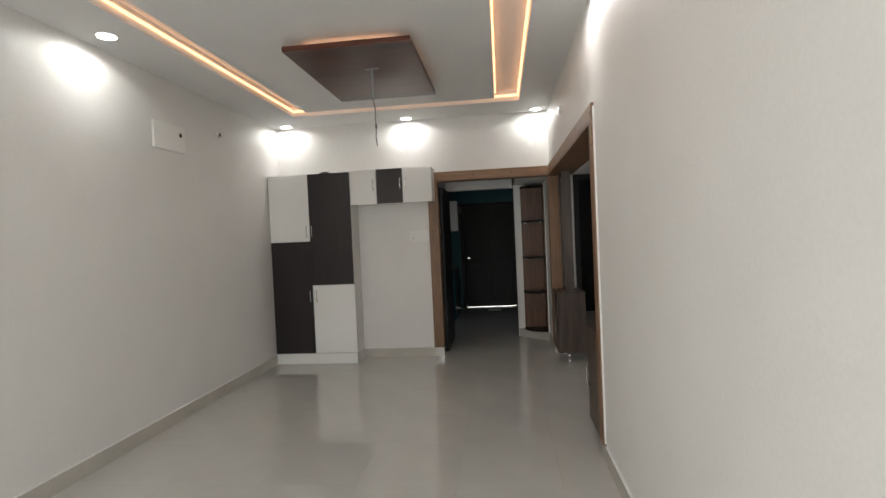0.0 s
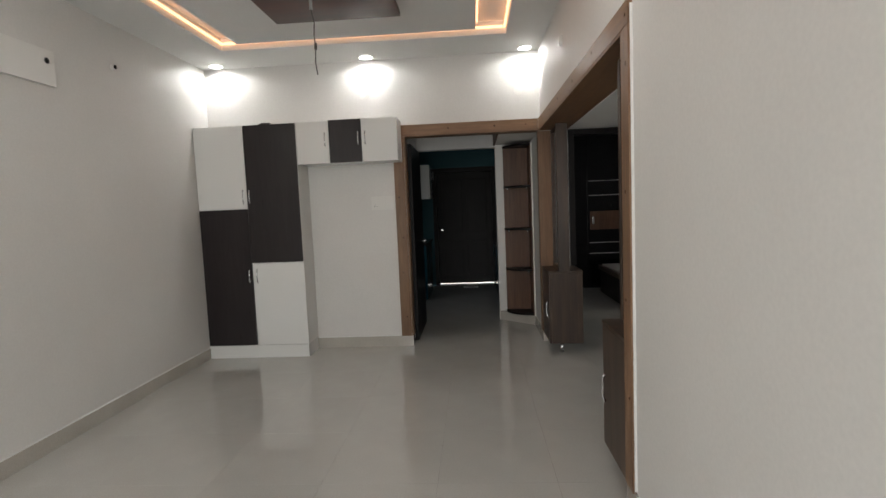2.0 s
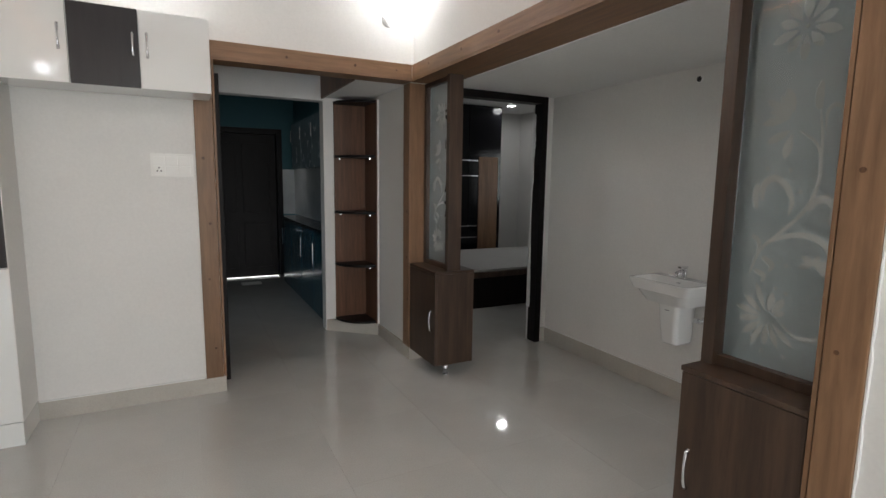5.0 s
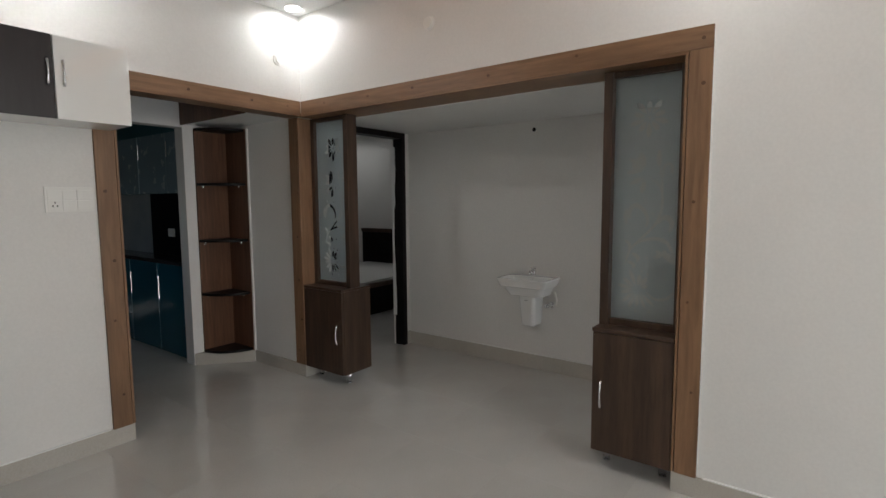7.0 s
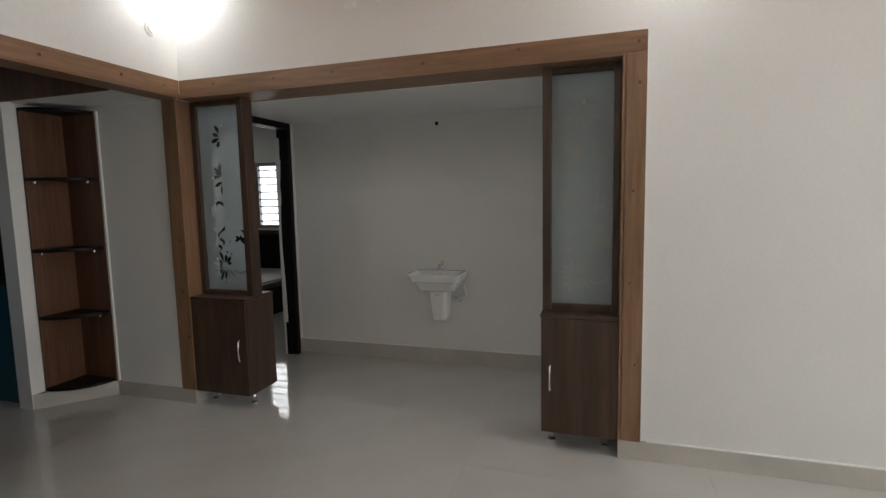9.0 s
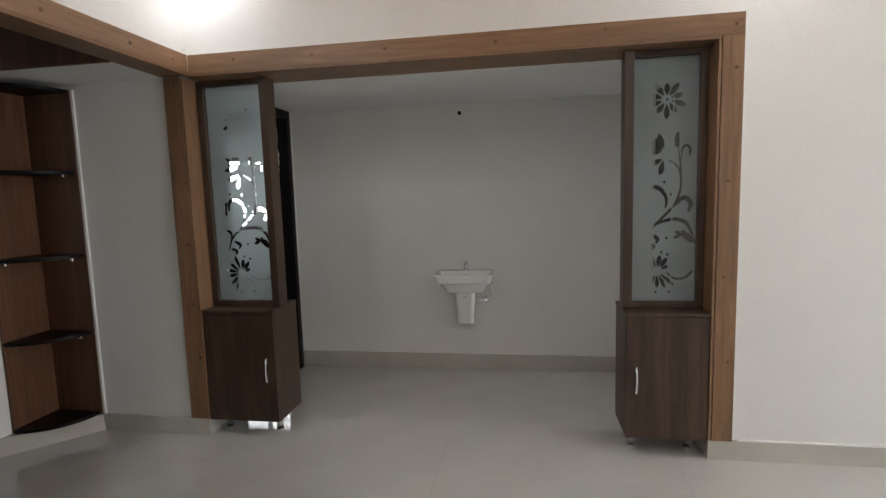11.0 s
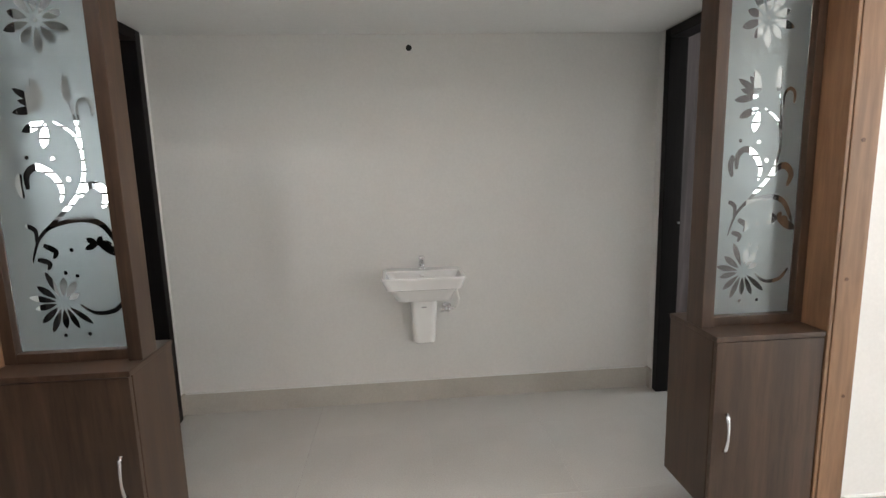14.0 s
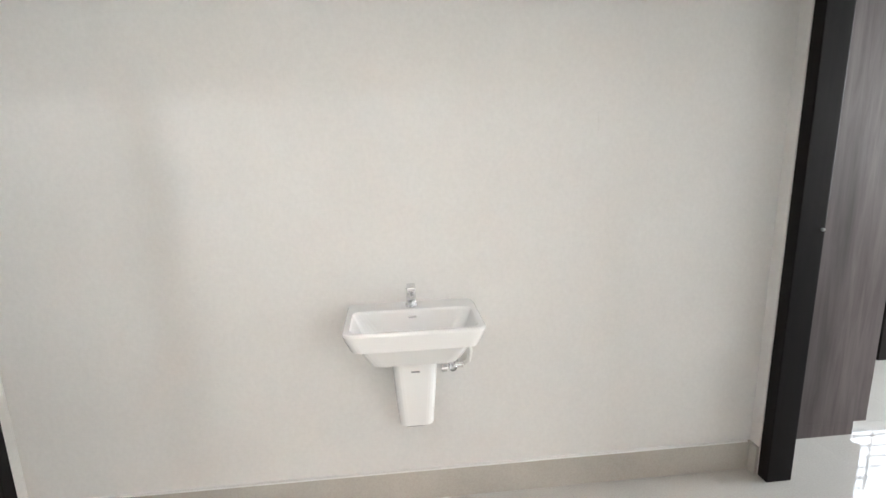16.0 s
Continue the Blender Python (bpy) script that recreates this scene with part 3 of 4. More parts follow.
def partition(y0, y1, inner, label):
    """inner: +1 where the free edge is at y1, -1 where it is at y0."""
    t = thing("display_partition", (0.68, (y0 + y1) / 2, 0), label, "partition cabinet", "partitions of the alcove opening")
    part("body", box(XP0 + 0.02, XP1, y0, y1, ZP0, ZP1 - 0.02, 0.003), M_WALNUT, t)
    part("top", box(XP0 - 0.002, XP1 + 0.002, y0 - (0.003 if inner < 0 else 0), y1 + (0.003 if inner > 0 else 0), ZP1 - 0.019, ZP1, 0.003), M_WALNUT, t)
    d = part("door", box(XP0, XP0 + 0.019, y0 + 0.002, y1 - 0.002, ZP0 + 0.003, ZP1 - 0.022, 0.002), M_WALNUT, t)
    hy = y1 - 0.05 if inner > 0 else y0 + 0.055
    d_handle(d, XP0, hy, 0.41, 0.145, (-1, 0, 0), 0.013)
    for lx in (0.645,):
        for ly in (y0 + 0.06, y1 - 0.05):
            leg = part("leg", cyl((lx, ly, 0.052), 0.020, 0.086, seg=20), M_CHROME, t, "short chrome leg", True)
            part("foot", cyl((lx, ly, 0.005), 0.0215, 0.010, seg=20, bevel=0.002), M_CHROME, leg)
    # screen
    fx0, fx1 = 0.64, 0.70
    top = 2.083
    if inner < 0:
        fy0, fy1 = y0 - 0.0, y1
        post, wallside = (y0, y0 + 0.045), (y1 - 0.038, y1)
    else:
        fy0, fy1 = y0, y1
        post, wallside = (y1 - 0.045, y1), (y0, y0 + 0.034)
    part("post", box(fx0 - 0.02, fx1 + 0.02, *post, ZP1 + 0.001, top, 0.002), M_WALNUT, t)
    part("wall_stile", box(fx0, fx1, *wallside, ZP1 + 0.001, top, 0.002), M_WALNUT, t)
    a, b = sorted((post[1] if inner < 0 else wallside[1], wallside[0] if inner < 0 else post[0]))
    part("bottom_rail", box(fx0, fx1, a + 0.001, b - 0.001, ZP1 + 0.001, ZP1 + 0.035, 0.002), M_WALNUT, t)
    part("top_rail", box(fx0, fx1, a + 0.001, b - 0.001, top - 0.03, top - 0.001, 0.002), M_WALNUT, t)
    pane = part("pane", box(0.6676, 0.6716, a + 0.001, b - 0.001, ZP1 + 0.036, top - 0.031), M_CLEAR, t, "clear glass pane")
    film = part("frosting", box(0.6722, 0.674, a + 0.001, b - 0.001, ZP1 + 0.036, top - 0.031), M_FROST, pane, "frosted layer with a cut floral pattern")
    pane.visible_shadow = film.visible_shadow = False
    cut(film, floral(0.66, 0.68, b - 0.004, ZP1 + 0.04, b - a - 0.01, top - ZP1 - 0.075))
    return t


partition(5.675, YC - 0.018, -1, "walnut cabinet on chrome legs with a flowered frosted glass screen, beside the passage")
partition(YA0 + 0.016, 3.738, 1, "walnut cabinet on chrome legs with a flowered frosted glass screen, beside the plain wall")


# ---- wash basin ----
def rounded_rect(cx, cy, w, d, r, n=5):
    out = []
    for sx, sy, a0 in ((1, 1, 0), (-1, 1, 90), (-1, -1, 180), (1, -1, 270)):
        for k in range(n + 1):
            a = radians(a0 + 90 * k / n)
            out.append((cx + sx * (w / 2 - r) + r * math.cos(a), cy + sy * (d / 2 - r) + r * math.sin(a)))
    return out


def loft_rings(rings):
    bm = bmesh.new()
    vs = [[bm.verts.new((x, y, z)) for x, y in ring] for ring, z in rings]
    for a, b in zip(vs, vs[1:]):
        for i in range(len(a)):
            j = (i + 1) % len(a)
            bm.faces.new((a[i], a[j], b[j], b[i]))
    bm.faces.new(vs[0][::-1])
    bm.faces.new(vs[-1])
    return bm


BY, BZ = 4.697, 0.803
basin = thing("wash_basin", (XA - 0.2, BY, 0.43), "white ceramic wall-hung wash basin with half pedestal", "wash basin")


def ring(x0, x1, wy, r):
    return rounded_rect((x0 + x1) / 2, BY, x1 - x0, wy, r)


part("bowl", loft_rings([
    (ring(XA - 0.20, XA, 0.26, 0.05), BZ - 0.150), (ring(XA - 0.225, XA, 0.30, 0.05), BZ - 0.142), (ring(XA - 0.262, XA, 0.355, 0.045), BZ - 0.082), (ring(XA - 0.268, XA, 0.365, 0.04), BZ - 0.072),
    (ring(XA - 0.285, XA, 0.400, 0.035), BZ - 0.066), (ring(XA - 0.300, XA, 0.442, 0.03), BZ - 0.010), (ring(XA - 0.299, XA, 0.441, 0.03), BZ - 0.003), (ring(XA - 0.294, XA, 0.435, 0.03), BZ),
    (ring(XA - 0.284, XA - 0.085, 0.400, 0.03), BZ), (ring(XA - 0.279, XA - 0.090, 0.392, 0.03), BZ - 0.006), (ring(XA - 0.255, XA - 0.105, 0.32, 0.05), BZ - 0.075),
    (ring(XA - 0.225, XA - 0.125, 0.22, 0.045), BZ - 0.100)]), M_CERAMIC, basin, smooth=False)
part("half_pedestal", loft_rings([
    (ring(XA - 0.150, XA, 0.100, 0.03), 0.398), (ring(XA - 0.162, XA, 0.118, 0.03), 0.408), (ring(XA - 0.175, XA, 0.136, 0.03), 0.53), (ring(XA - 0.185, XA, 0.152, 0.03), BZ - 0.149)]), M_CERAMIC, basin)
part("overflow", box(XA - 0.0985, XA - 0.0935, BY - 0.014, BY + 0.014, BZ - 0.028, BZ - 0.021, 0.002), M_CHROME, basin, "small chrome overflow slot")
part("drain", cyl((XA - 0.175, BY, BZ - 0.0985), 0.022, 0.004, "z", 20), M_CHROME, basin)
part("maker_mark", box(XA - 0.186, XA - 0.180, BY - 0.014, BY + 0.014, 0.615, 0.620), M_GREYP, basin)
tap = thing("basin_tap", (XA - 0.05, BY, BZ), "chrome pillar tap standing on the basin rim", "tap")
part("body", tube([(XA - 0.05, BY, BZ + 0.001), (XA - 0.05, BY, BZ + 0.008), (XA - 0.05, BY, BZ + 0.010), (XA - 0.051, BY, BZ + 0.055), (XA - 0.052, BY, BZ + 0.062)], [0.022, 0.022, 0.017, 0.016, 0.018], 20), M_CHROME, tap, smooth=True)
part("spout", tube([(XA - 0.055, BY, BZ + 0.042), (XA - 0.09, BY, BZ + 0.044), (XA - 0.118, BY, BZ + 0.036), (XA - 0.122, BY, BZ + 0.020)], [0.013, 0.013, 0.013, 0.012], 14), M_CHROME, tap, smooth=True)
part("lever", box(XA - 0.098, XA - 0.036, BY - 0.015, BY + 0.015, BZ + 0.064, BZ + 0.078, 0.004), M_CHROME, tap)
VY, VZ = BY - 0.140, 0.565
valve = thing("angle_valve", (XA - 0.03, VY, VZ), "chrome angle valve with white hose under the basin", "valve")
part("flange", cyl((XA - 0.004, VY, VZ), 0.028, 0.008, "x", 20), M_CHROME, valve)
part("body", cyl((XA - 0.035, VY, VZ), 0.013, 0.06, "x", 16), M_CHROME, valve, smooth=True)
part("knob", cyl((XA - 0.045, VY + 0.030, VZ - 0.004), 0.016, 0.022, "y", 16), M_CHROME, valve)
part("outlet", cyl((XA - 0.045, VY - 0.024, VZ + 0.004), 0.011, 0.03, "y", 16), M_CHROME, valve)
part("hose", tube([(XA - 0.045, VY - 0.036, VZ + 0.004), (XA - 0.05, VY - 0.058, VZ + 0.018), (XA - 0.05, VY - 0.066, VZ + 0.055), (XA - 0.05, VY - 0.050, VZ + 0.12)], 0.008, 10), M_PLASTIC, valve, "white hose", True)

pipe = thing("pipe_outlet", (XA - 0.006, 4.725, 2.005), "open dark pipe end in the wall", "pipe")
part("collar", cyl((XA - 0.006, 4.725, 2.005), 0.021, 0.012, "x", 20), M_PLASTIC, pipe)
part("bore", cyl((XA - 0.0135, 4.725, 2.005), 0.016, 0.003, "x", 20), M_HOLE, pipe)


# ---- door frames and doors of the alcove ----
def frame_door(name, x0, x1, y0, y1, z, w, label):
    f = tagged(new(name), label, "door frame", kind="structure")
    f.location = (x0, y0, 0)
    part("jamb", box(x0, x0 + w, y0, y1, 0, z, 0.004), M_WENGE, f)
    part("jamb", box(x1 - w, x1, y0, y1, 0, z, 0.004), M_WENGE, f)
    part("head", box(x0 + w + 0.001, x1 - w - 0.001, y0, y1, z - w, z, 0.004), M_WENGE, f)
    return f


fd = frame_door("door_1", 0.802, 1.742, YA1 - 0.02, YA1 + 0.09, ZL - 0.002, 0.055, "dark wenge door frame of the bedroom doorway")
torn = random.Random(11)
bm, rows = bmesh.new(), []
for i in range(56):
    z = 0.30 + i * 0.03
    reach = 0.012 + 0.010 * math.sin(z * 4.2) + (0.012 * torn.random() if 1.35 < z < 1.75 else 0.004 * torn.random())
    rows.append([bm.verts.new(v) for v in ((1.680, YA1 + 0.0905 - reach, z), (1.6868, YA1 + 0.0905 - reach, z), (1.6868, YA1 + 0.108, z), (1.680, YA1 + 0.108, z))])
for p, q in zip(rows, rows[1:]):
    for k in range(4):
        bm.faces.new((p[k], p[(k + 1) % 4], q[(k + 1) % 4], q[k]))
bm.faces.new(rows[0][::-1])
bm.faces.new(rows[-1])
part("raw_edge", bm, M_CEIL, fd, "torn white paint strip along the frame")
part("plaster_edge", box(1.6875, 1.742, YA1 + 0.0905, YA1 + 0.109, 0.0, 2.0), M_WALL, fd, "unpainted plaster behind the frame")
frame_door("door_2", 0.806, 1.753, 3.212, YA0 - 0.002, ZL - 0.002, 0.052, "dark wenge door frame of the second bedroom")
strike = tagged(part("door_stop", cyl((1.697, 3.225, 1.02), 0.006, 0.008, "x", 14), M_GREYP), "small grey metal catch on the dark door frame", "door catch")

sw = thing("tall_wardrobe", (2.3, 2.9, 0), "tall wardrobe in grey-brown laminate with a recessed toe kick", "wardrobe")
part("side_panel", prism([(1.955, 2.64), (1.973, 2.64), (1.973, 3.185), (1.955, 3.185)], 0.065, 2.35), M_LEAF, sw)
part("side_foot", prism([(1.955, 2.70), (1.973, 2.70), (1.973, 3.185), (1.955, 3.185)], 0.0, 0.064), M_LEAF, sw)
part("carcass", box(1.974, 3.0, 2.66, 3.185, 0.065, 2.35), M_LEAF, sw)
part("plinth", box(1.974, 3.0, 2.72, 3.185, 0.0, 0.064), M_WENGE, sw)
for k in range(2):
    dd = part("door", box(1.975 + 0.512 * k, 1.975 + 0.512 * k + 0.509, 2.641, 2.659, 0.07, 2.345, 0.002), M_LEAF, sw)
    d_handle(dd, 2.44 + 0.1 * k, 2.641, 1.05, 0.15, (0, -1, 0))

# ---- wall fittings ----
def switch_plate(name, at, w, h, normal, n, label, mat=M_PLASTIC):
    t = thing(name, at, label, "switch")
    x, y, z = at
    dx = 0.005
    def b(u0, u1, z0, z1, d0, d1):
        if normal == "y":
            return box(x + u0, x + u1, y - d1, y - d0, z + z0, z + z1, 0.001)
        return box(x - d1, x - d0, y - u1, y - u0, z + z0, z + z1, 0.001)
    part("plate", b(-w / 2, w / 2, -h / 2, h / 2, 0.0, 0.009), mat, t)
    for k in range(n):
        for r in range(2 if h > 0.1 else 1):
            u0 = -w / 2 + 0.012 + k * (w - 0.024) / n
            u1 = u0 + (w - 0.024) / n - 0.003
            hh = (h - 0.024) / (2 if h > 0.1 else 1)
            z0 = -h / 2 + 0.012 + r * hh
            if r == 0 and k == 0 and n > 2:
                s = part("socket", b(u0, u1, z0, z0 + hh - 0.004, 0.009, 0.0115), M_PLASTIC, t)
                for du, dz in ((0, 0.012), (-0.010, -0.006), (0.010, -0.006)):
                    cu, cz = (u0 + u1) / 2 + du, z0 + hh / 2 + dz
                    part("pin_hole", b(cu - 0.003, cu + 0.003, cz - 0.004, cz + 0.004, 0.0115, 0.012), M_HOLE, s)
            else:
                part("rocker", b(u0, u1, z0, z0 + hh - 0.004, 0.009, 0.013), mat, t)
    return t


switch_plate("switch_board", (-1.03, YF, 1.452), 0.225, 0.135, "y", 3, "white modular switch board with socket on the wall")
bp = thing("blank_plate", (XA, 3.985, 1.41), "painted-over square wall plate beside the wash basin", "wall plate")
part("cover", box(XA - 0.0035, XA, 3.943, 4.027, 1.368, 1.452, 0.0015), M_WALL, bp)
part("screw", cyl((XA - 0.0038, 3.985, 1.438), 0.004, 0.001, "x", 12), M_WALL, bp)

box_t = thing("junction_box", (XL, 3.98, 2.35), "white flat box cover with a round cable hole", "junction box")
part("cover", box(XL, XL + 0.022, 3.80, 4.20, 2.245, 2.465, 0.003), M_PLASTIC, box_t)
part("hole", cyl((XL + 0.023, 4.14, 2.395), 0.016, 0.003, "x", 20), M_HOLE, box_t)
part("grommet", cyl((XL + 0.0225, 4.14, 2.395), 0.02, 0.003, "x", 20), M_GREYP, box_t)
pk = thing("pipe_outlet", (XL, 4.76, 2.52), "dark pipe stub sticking out of the wall", "pipe")
part("collar", cyl((XL + 0.012, 4.76, 2.52), 0.021, 0.024, "x", 20), M_PLASTIC, pk)
part("bore", cyl((XL + 0.0255, 4.76, 2.52), 0.016, 0.003, "x", 20), M_HOLE, pk)

for nm, c, ax in (("a", (-1.16, YF - 0.006, 2.50), "y"), ("b", (0.34, YF - 0.006, 2.475), "y"), ("c", (XR - 0.006, 4.82, 2.53), "x")):
    t = thing("wall_outlet", c, "round white cover plate high on the wall", "wall plate", "round plates under the ceiling")
    part("plate", cyl(c, 0.042, 0.012, ax, 28, bevel=0.003), M_PLASTIC, t)
    off = Vector((0, -0.009, 0)) if ax == "y" else Vector((-0.009, 0, 0))
    part("boss", cyl(Vector(c) + off, 0.026 if ax == "y" else 0.034, 0.008 if ax == "y" else 0.02, ax, 24, bevel=0.002), M_PLASTIC, t)


# ---- ceiling lights ----
def downlight(x, y, z=ZC, watts=20.5):
    t = thing("downlight", (x, y, z), "round white recessed downlight, lit cool white", "ceiling light", "downlights round the living room")
    part("ring", cyl((x, y, z - 0.004), 0.068, 0.008, "z", 32, bevel=0.002), M_PLASTIC, t)
    part("disc", cyl((x, y, z - 0.009), 0.056, 0.003, "z", 32), M_LED, t)
    s = new("downlight_beam", bpy.data.lights.new("downlight_beam", "SPOT"))
    s.data.energy, s.data.spot_size, s.data.spot_blend, s.data.shadow_soft_size = watts, radians(179), 0.35, 0.07
    s.data.color = (0.96, 0.98, 1.0)
    s.matrix_world = look((x, y, z - 0.02), (x, y, 0))


for x in (-2.57, -1.10, 0.40):
    downlight(x, 5.97)
for x in (-2.55, 0.36):
    downlight(x, 3.13)
    # this nearer pair is unseen, added to carry the side rows on
    downlight(x, 0.35)

# hanging veneer panel with its glow, and the lamp wire
pan = thing("ceiling_panel", (-1.05, 4.1, 2.84), "red-brown polished veneer panel hung under the ceiling, lit behind", "ceiling panel")
part("board", box(-1.495, -0.598, 3.43, 4.76, 2.748, 2.785, 0.003), M_PANEL, pan)
part("hanger_block", box(-1.36, -0.74, 3.57, 4.62, 2.786, 2.839), M_CEIL, pan)
for x0, x1, y0, y1 in ((-1.36, -0.74, 3.545, 3.56), (-1.36, -0.74, 4.63, 4.645), (-1.385, -1.37, 3.57, 4.62), (-0.73, -0.715, 3.57, 4.62)):
    part("led_strip", box(x0, x1, y0, y1, 2.79, 2.802), M_COVE, pan, "warm strip light")
wire = thing("pendant_wire", (-0.98, 3.9, 2.745), "bare lamp wire hanging from the ceiling panel", "cable")
part("hook", tube([(-0.93, 3.9, 2.74), (-1.03, 3.9, 2.738)], 0.006, 8), M_GREYP, wire)
part("rod", tube([(-0.98, 3.9, 2.746), (-0.982, 3.9, 2.50)], 0.009, 10), M_GREYP, wire)
part("cable", tube([(-0.982, 3.9, 2.50), (-0.968, 3.9, 2.43), (-0.974, 3.9, 2.36), (-0.967, 3.9, 2.30), (-0.974, 3.9, 2.22), (-0.966, 3.9, 2.15)], 0.0035, 8), M_WIRE, wire)
part("tape", tube([(-0.968, 3.9, 2.32), (-0.968, 3.9, 2.285)], 0.008, 8), M_WIRE, wire)


# ---- corner shelves by the kitchen ----
def quarter(r, x, y, z0, z1, n=14):
    """Quarter disc whose corner stands at (x, y) and which bulges towards -x and -y."""
    out = [(x, y)] + [(x - r * math.cos(radians(90 * k / n)), y - r * math.sin(radians(90 * k / n))) for k in range(n + 1)]
    return prism(out, z0, z1)


SX, SY = XR - 0.022, 7.17 - 0.022
shelf = thing("corner_shelves", (0.42, 7.05, 0.1), "brown laminate corner shelves with curved boards, empty", "shelf")
part("back_panel", box(0.235, XR - 0.001, SY, 7.168, 0.105, 2.06, 0.001), M_NICHE, shelf)
part("side_panel", box(SX, XR - 0.001, 6.84, SY - 0.001, 0.105, 2.06, 0.001), M_NICHE, shelf)
part("edge_strip", box(XR - 0.016, XR - 0.002, 6.825, 6.839, 0.105, 2.06), M_WHITELAM, shelf, "white edge strip")
for z in (0.105, 0.615, 1.085, 1.575, 2.04):
    b = part("board", quarter(0.29, SX, SY, z, z + 0.02), M_WENGE, shelf, "dark curved board")
    if 0.2 < z < 2:
        for a in (0.24, 0.04):
            part("bracket", cyl((SX - a, SY - 0.02 if a > 0.1 else SY - 0.25, z - 0.009), 0.011, 0.017, "z", 14), M_CHROME, b, "small chrome bracket")
plinth = tagged(part("shelf_plinth", prism([(0.15, 7.168), (XR - 0.014, 6.835), (XR - 0.014, 7.168)], 0, 0.103), M_SKIRT), "cream tiled slanting plinth under the corner shelves", "plinth", kind="structure")

# open dark door in the passage
pd = thing("passage_door", (-0.76, 6.24, 0), "dark wenge door standing open along the passage wall", "door")
part("leaf", box(-0.785, -0.745, 6.25, 7.12, 0.012, 2.04, 0.003), M_WENGE, pd)
part("knob", cyl((-0.725, 7.03, 1.0), 0.022, 0.04, "x", 16, bevel=0.004), M_CHROME, pd)

# ---- kitchen ----
kd = thing("kitchen_door", (-0.29, 10.0, 0), "dark brown panelled outer door, shut, light under it", "door")
kf = part("frame", boxes((-0.838, -0.77, 9.97, 10.12, 0, 2.055), (0.19, 0.258, 9.97, 10.12, 0, 2.055), (-0.769, 0.189, 9.97, 10.12, 1.985, 2.055)), M_WENGE, kd)
kl = part("leaf", box(-0.79, 0.21, 10.125, 10.165, 0.014, 2.02, 0.003), M_WENGE, kd)
for x0, x1 in ((-0.68, -0.33), (-0.25, 0.10)):
    for z0, z1 in ((0.15, 0.78), (0.92, 1.86)):
        part("panel", box(x0, x1, 10.113, 10.124, z0, z1, 0.005), M_WENGE, kl)
part("knob", cyl((-0.70, 10.10, 0.98), 0.022, 0.04, "y", 16, bevel=0.004), M_CHROME, kl)
part("threshold", box(-0.765, 0.185, 9.97, 10.12, 0.0005, 0.004), M_PLASTIC, kd, "pale sill with daylight on it")
# white sheet imitates the daylight glare on the floor below the door
sheet = tagged(part("daylight_sheet", box(-0.35, -0.1, 9.6, 9.8, 0.0005, 0.002), M_PLASTIC), "white sheet standing in for daylight reflected on the kitchen floor", "paper")


def kitchen_unit(y0, y1, x_front, x_back, z0, z1, mat, name, label, drawers=False):
    t = thing(name, ((x_front + x_back) / 2, (y0 + y1) / 2, z0), label, "cabinet", "kitchen units")
    s = 1 if x_back > x_front else -1
    xs = sorted((x_front + s * 0.019, x_back))
    part("body", box(xs[0], xs[1], y0, y1, z0, z1), mat, t)
    fx = sorted((x_front, x_front + s * 0.018))
    if drawers:
        for k in range(3):
            d = part("drawer", box(*fx, y0 + 0.002, y1 - 0.002, z0 + (z1 - z0) * k / 3 + 0.003, z0 + (z1 - z0) * (k + 1) / 3 - 0.003, 0.002), mat, t)
            part("handle", tube([(x_front - s * 0.02, y0 + 0.12, z0 + (z1 - z0) * (k + 0.75) / 3), (x_front - s * 0.02, y1 - 0.12, z0 + (z1 - z0) * (k + 0.75) / 3)], 0.006, 8), M_CHROME, d)
    else:
        d = part("door", box(*fx, y0 + 0.002, y1 - 0.002, z0 + 0.003, z1 - 0.003, 0.002), mat, t)
        part("handle", tube([(x_front - s * 0.02, y1 - 0.06, z0 + (z1 - z0) * 0.6), (x_front - s * 0.02, y1 - 0.06, z0 + (z1 - z0) * 0.85)], 0.006, 8), M_CHROME, d)
    return t


for k in range(4):
    kitchen_unit(7.31 + 0.6 * k, 7.31 + 0.6 * k + 0.597, 0.20, 0.430, 0.0, 0.86, M_TEAL, "base_cabinet", "glossy teal kitchen base cabinet under black granite", k == 2)
    kitchen_unit(7.31 + 0.6 * k, 7.31 + 0.6 * k + 0.597, 0.34, 0.430, 1.52, 2.1, M_TEALPALE, "wall_cabinet", "grey-teal laminate kitchen wall cabinet over the counter")
tagged(part("worktop", box(0.17, 0.430, 7.302, 9.72, 0.862, 0.9, 0.004), M_GRANITE), "polished black granite kitchen worktop", "worktop")
tagged(part("splashback", box(0.421, 0.431, 7.302, 8.46, 0.901, 1.518), M_BLACKTILE), "black tiled splashback behind the counter", "splashback", kind="structure")
structure("wall_tiles_kitchen", boxes((0.421, 0.431, 8.462, 9.988, 0.901, 1.518), (0.262, 0.431, 9.989, 9.999, 0.901, 1.518)), M_GREYTILE, "pale grey tiled wall over the far end of the counter", "wall tiles")
switch_plate("kitchen_switch", (0.421, 8.03, 1.13), 0.13, 0.08, "x", 2, "white switch plate on the black splashback")
kitchen_unit(9.0, 9.6, -0.86, -1.65, 0.0, 0.82, M_TEAL, "base_cabinet", "glossy teal kitchen base cabinet beside the outer door")
kitchen_unit(9.0, 9.6, -0.80, -1.65, 1.52, 2.05, M_WHITELAM, "wall_cabinet", "white gloss kitchen wall cabinet beside the outer door")
tagged(part("worktop", box(-1.66, -0.84, 8.6, 9.62, 0.822, 0.86, 0.004), M_GRANITE), "polished black granite worktop beside the outer door", "worktop")
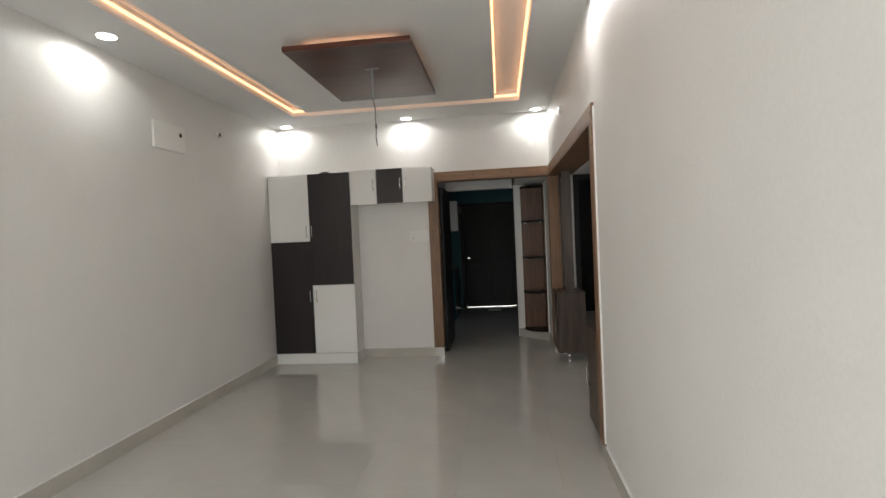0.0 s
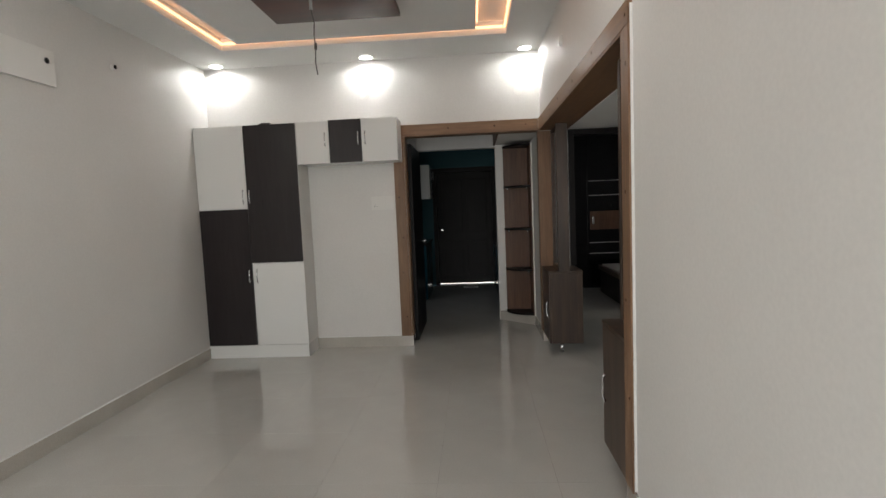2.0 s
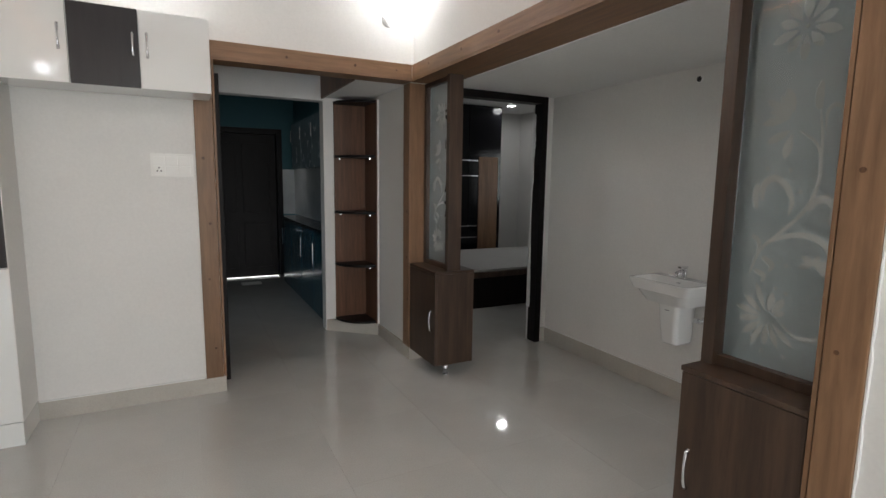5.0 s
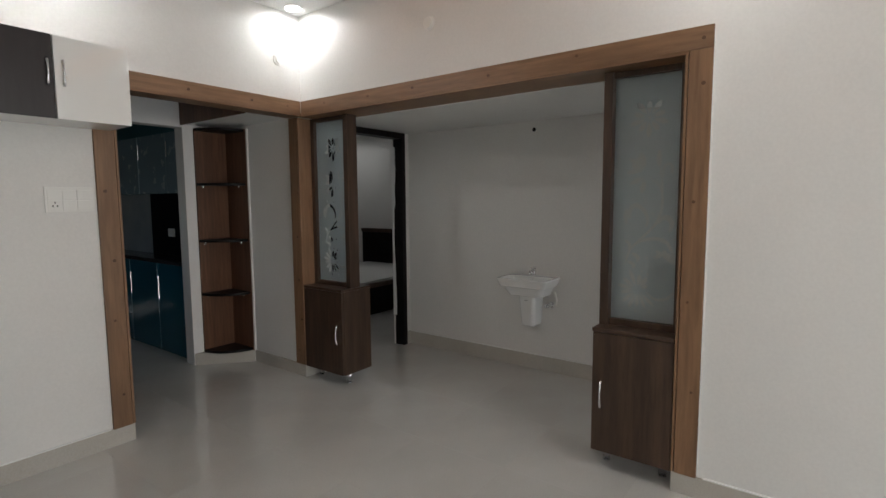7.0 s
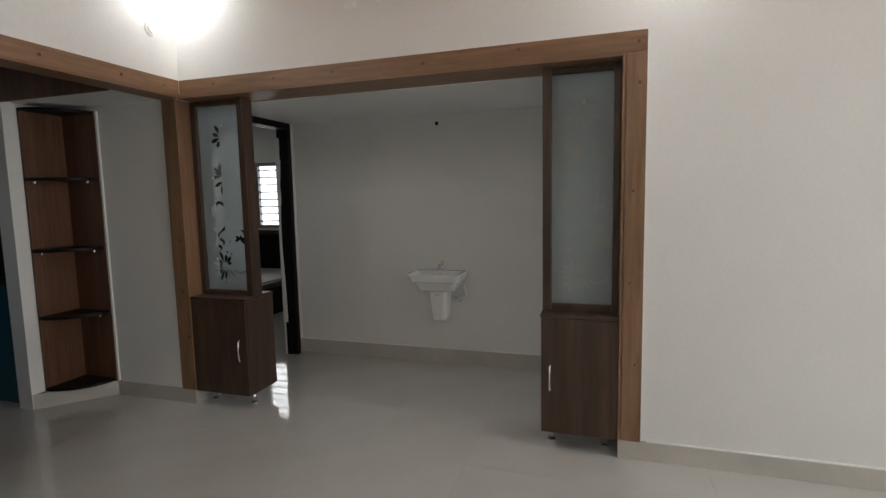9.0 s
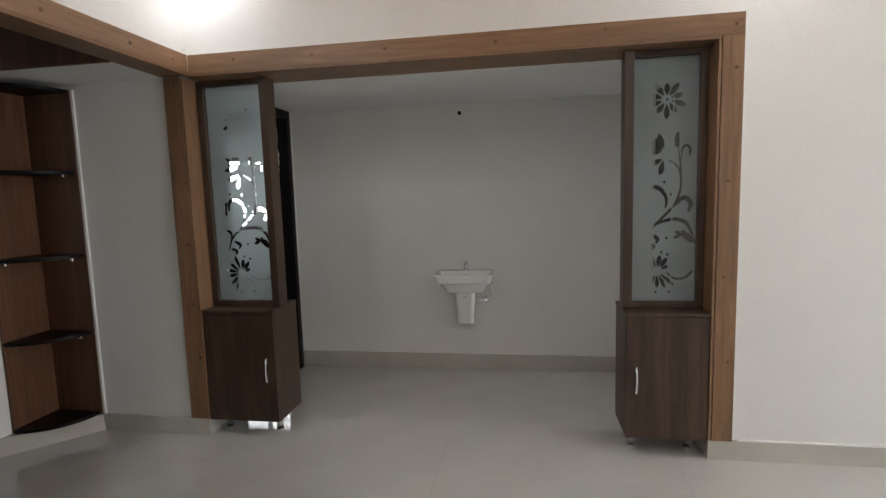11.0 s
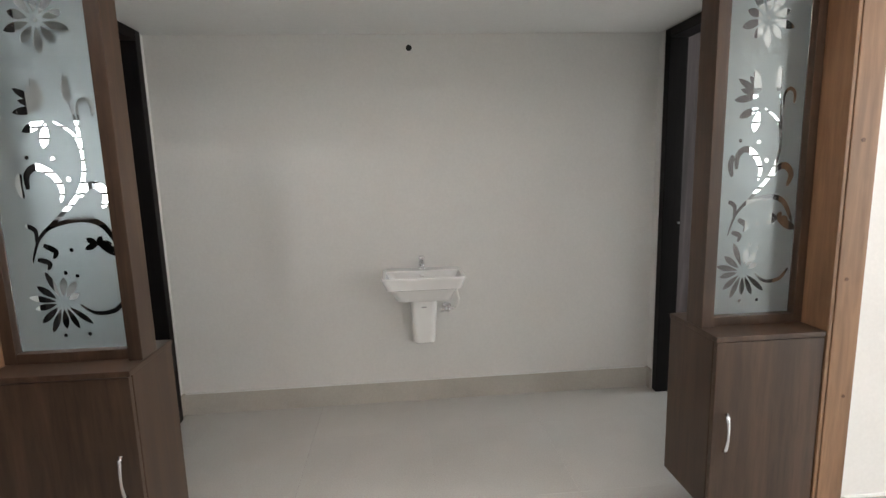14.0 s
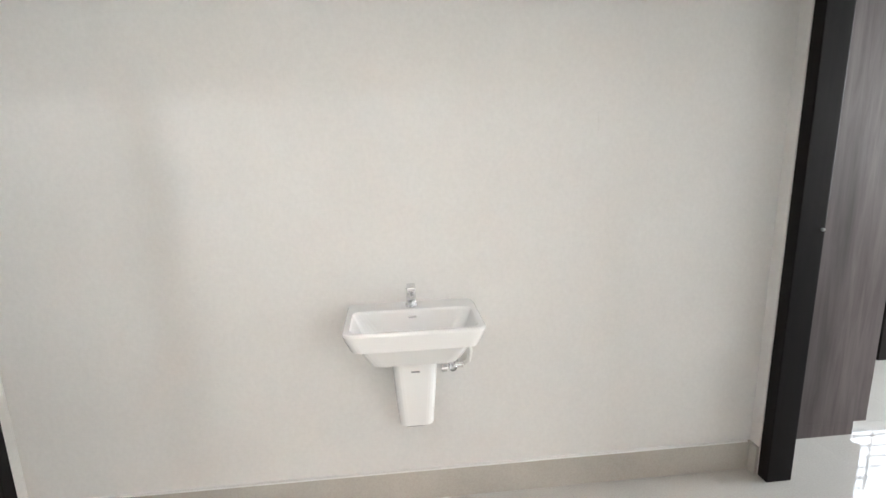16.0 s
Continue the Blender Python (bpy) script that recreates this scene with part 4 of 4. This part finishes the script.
kitchen_unit(8.6, 8.997, -0.86, -1.65, 0.0, 0.82, M_TEAL, "base_cabinet", "glossy teal kitchen base cabinet beside the outer door")

# ---- bedroom ----
downlight(3.40, 9.05, 2.505, 9)
bed = thing("bed", (2.9, 8.1, 0), "dark wood platform bed with bare grey board and headboard", "bed")
part("base", box(1.765, 4.0, 7.30, 8.9, 0.0, 0.34, 0.004), M_WENGE, bed)
part("rim", box(1.745, 4.0, 7.28, 8.92, 0.342, 0.405, 0.006), M_WALNUT, bed)
part("board", box(1.79, 4.0, 7.325, 8.875, 0.406, 0.425, 0.002), M_BED, bed, "bare pale board")
part("headboard", box(4.005, 4.095, 7.15, 9.0, 0.0, 0.92, 0.006), M_WENGE, bed)
part("headboard_cap", box(3.99, 4.098, 7.14, 9.01, 0.921, 0.98, 0.006), M_WALNUT, bed, "brown wood cap")

wd = thing("wardrobe", (2.55, 9.5, 0), "glossy black wardrobe with pale shelf edges and brown panel", "wardrobe")
part("body", box(1.2, 3.36, 9.25, 9.79, 0.0, 2.5), M_BLACKGLOSS, wd)
for x0, x1 in ((1.2, 1.66), (1.665, 2.20), (2.205, 2.80), (2.805, 3.36)):
    part("door", box(x0 + 0.002, x1 - 0.002, 9.232, 9.249, 0.05, 2.49, 0.002), M_BLACKGLOSS, wd)
for z in (1.69, 1.465, 0.72, 0.55):
    part("edge_strip", box(1.68, 2.95, 9.215, 9.231, z, z + 0.012), M_CHROME, wd, "pale metal edge strip")
dp = part("drawer_panel", box(1.70, 2.60, 9.214, 9.231, 0.93, 1.22, 0.002), M_NICHE, wd, "orange-brown wood panel")
part("handle", box(1.73, 1.76, 9.20, 9.213, 1.02, 1.14, 0.003), M_CHROME, dp)
part("handle", box(2.54, 2.57, 9.20, 9.213, 1.02, 1.14, 0.003), M_CHROME, dp)
part("wood_door", box(2.97, 3.30, 9.214, 9.231, 0.3, 1.75, 0.002), M_OAK_Z, wd, "orange-brown wood panel")


def barred_window(name, x, y0, y1, z0, z1, label):
    w = tagged(new(name), label, "window", kind="structure")
    w.location = (x, y0, z0)
    f = 0.05
    part("window_frame", boxes((x, x + 0.06, y0, y0 + f, z0, z1), (x, x + 0.06, y1 - f, y1, z0, z1), (x, x + 0.06, y0 + f, y1 - f, z0, z0 + f), (x, x + 0.06, y0 + f, y1 - f, z1 - f, z1),
                               (x, x + 0.06, (y0 + y1) / 2 - 0.02, (y0 + y1) / 2 + 0.02, z0 + f, z1 - f)), M_GREYP, w)
    n = int((z1 - z0) / 0.1)
    for k in range(1, n):
        z = z0 + (z1 - z0) * k / n
        part("bar", tube([(x + 0.02, y0 + 0.02, z), (x + 0.02, y1 - 0.02, z)], 0.011, 8), M_WIRE, w)
    part("bar", tube([(x + 0.012, y0 + 0.3, z0 + 0.02), (x + 0.012, y0 + 0.3, z1 - 0.02)], 0.008, 6), M_WIRE, w)
    return w


barred_window("window_1", 4.12, 7.2, 8.3, 1.0, 1.95, "bright bedroom window with thin horizontal bars")
barred_window("window_2", 3.42, 0.6, 1.65, 1.0, 2.0, "bright window of the second bedroom with bars")
structure("backdrop", box(5.2, 5.3, 5.5, 9.9, 0.0, 3.5), M_DAY, "pale bright daylight outside the bedroom window", "backdrop")

structure("backdrop_kitchen", box(-1.0, 0.5, 10.35, 10.4, -0.02, 2.2), M_DAYYARD, "pale daylight outside the kitchen door", "backdrop")
bed2 = thing("bed", (2.9, 1.2, 0), "dark wood platform bed with pale board in the second bedroom", "bed")
part("base", box(2.62, 3.35, 0.4, 1.88, 0.0, 0.34, 0.004), M_WENGE, bed2)
part("rim", box(2.6, 3.37, 0.38, 1.9, 0.342, 0.405, 0.006), M_WENGE, bed2)
part("board", box(2.64, 3.33, 0.42, 1.86, 0.406, 0.425, 0.002), M_BED, bed2, "bare pale board")

# ---- floor tiles ----
TS = 0.6
tile_mesh = None
for ix in range(12):
    for iy in range(20):
        x, y = XL + 0.0 + ix * TS, YB + 0.3 + iy * TS
        if x > 4.1 or y > 10.0:
            continue
        if tile_mesh is None:
            bm = box(0, TS - 0.0007, 0, TS - 0.0007, -0.0098, 0)
            bmesh.ops.recalc_face_normals(bm, faces=bm.faces)
            tile_mesh = bpy.data.meshes.new("tile")
            bm.to_mesh(tile_mesh)
            bm.free()
            tile_mesh.materials.append(M_TILE)
        t = new("tile", tile_mesh)
        t.location = (x, y, 0)
        t.parent = floor
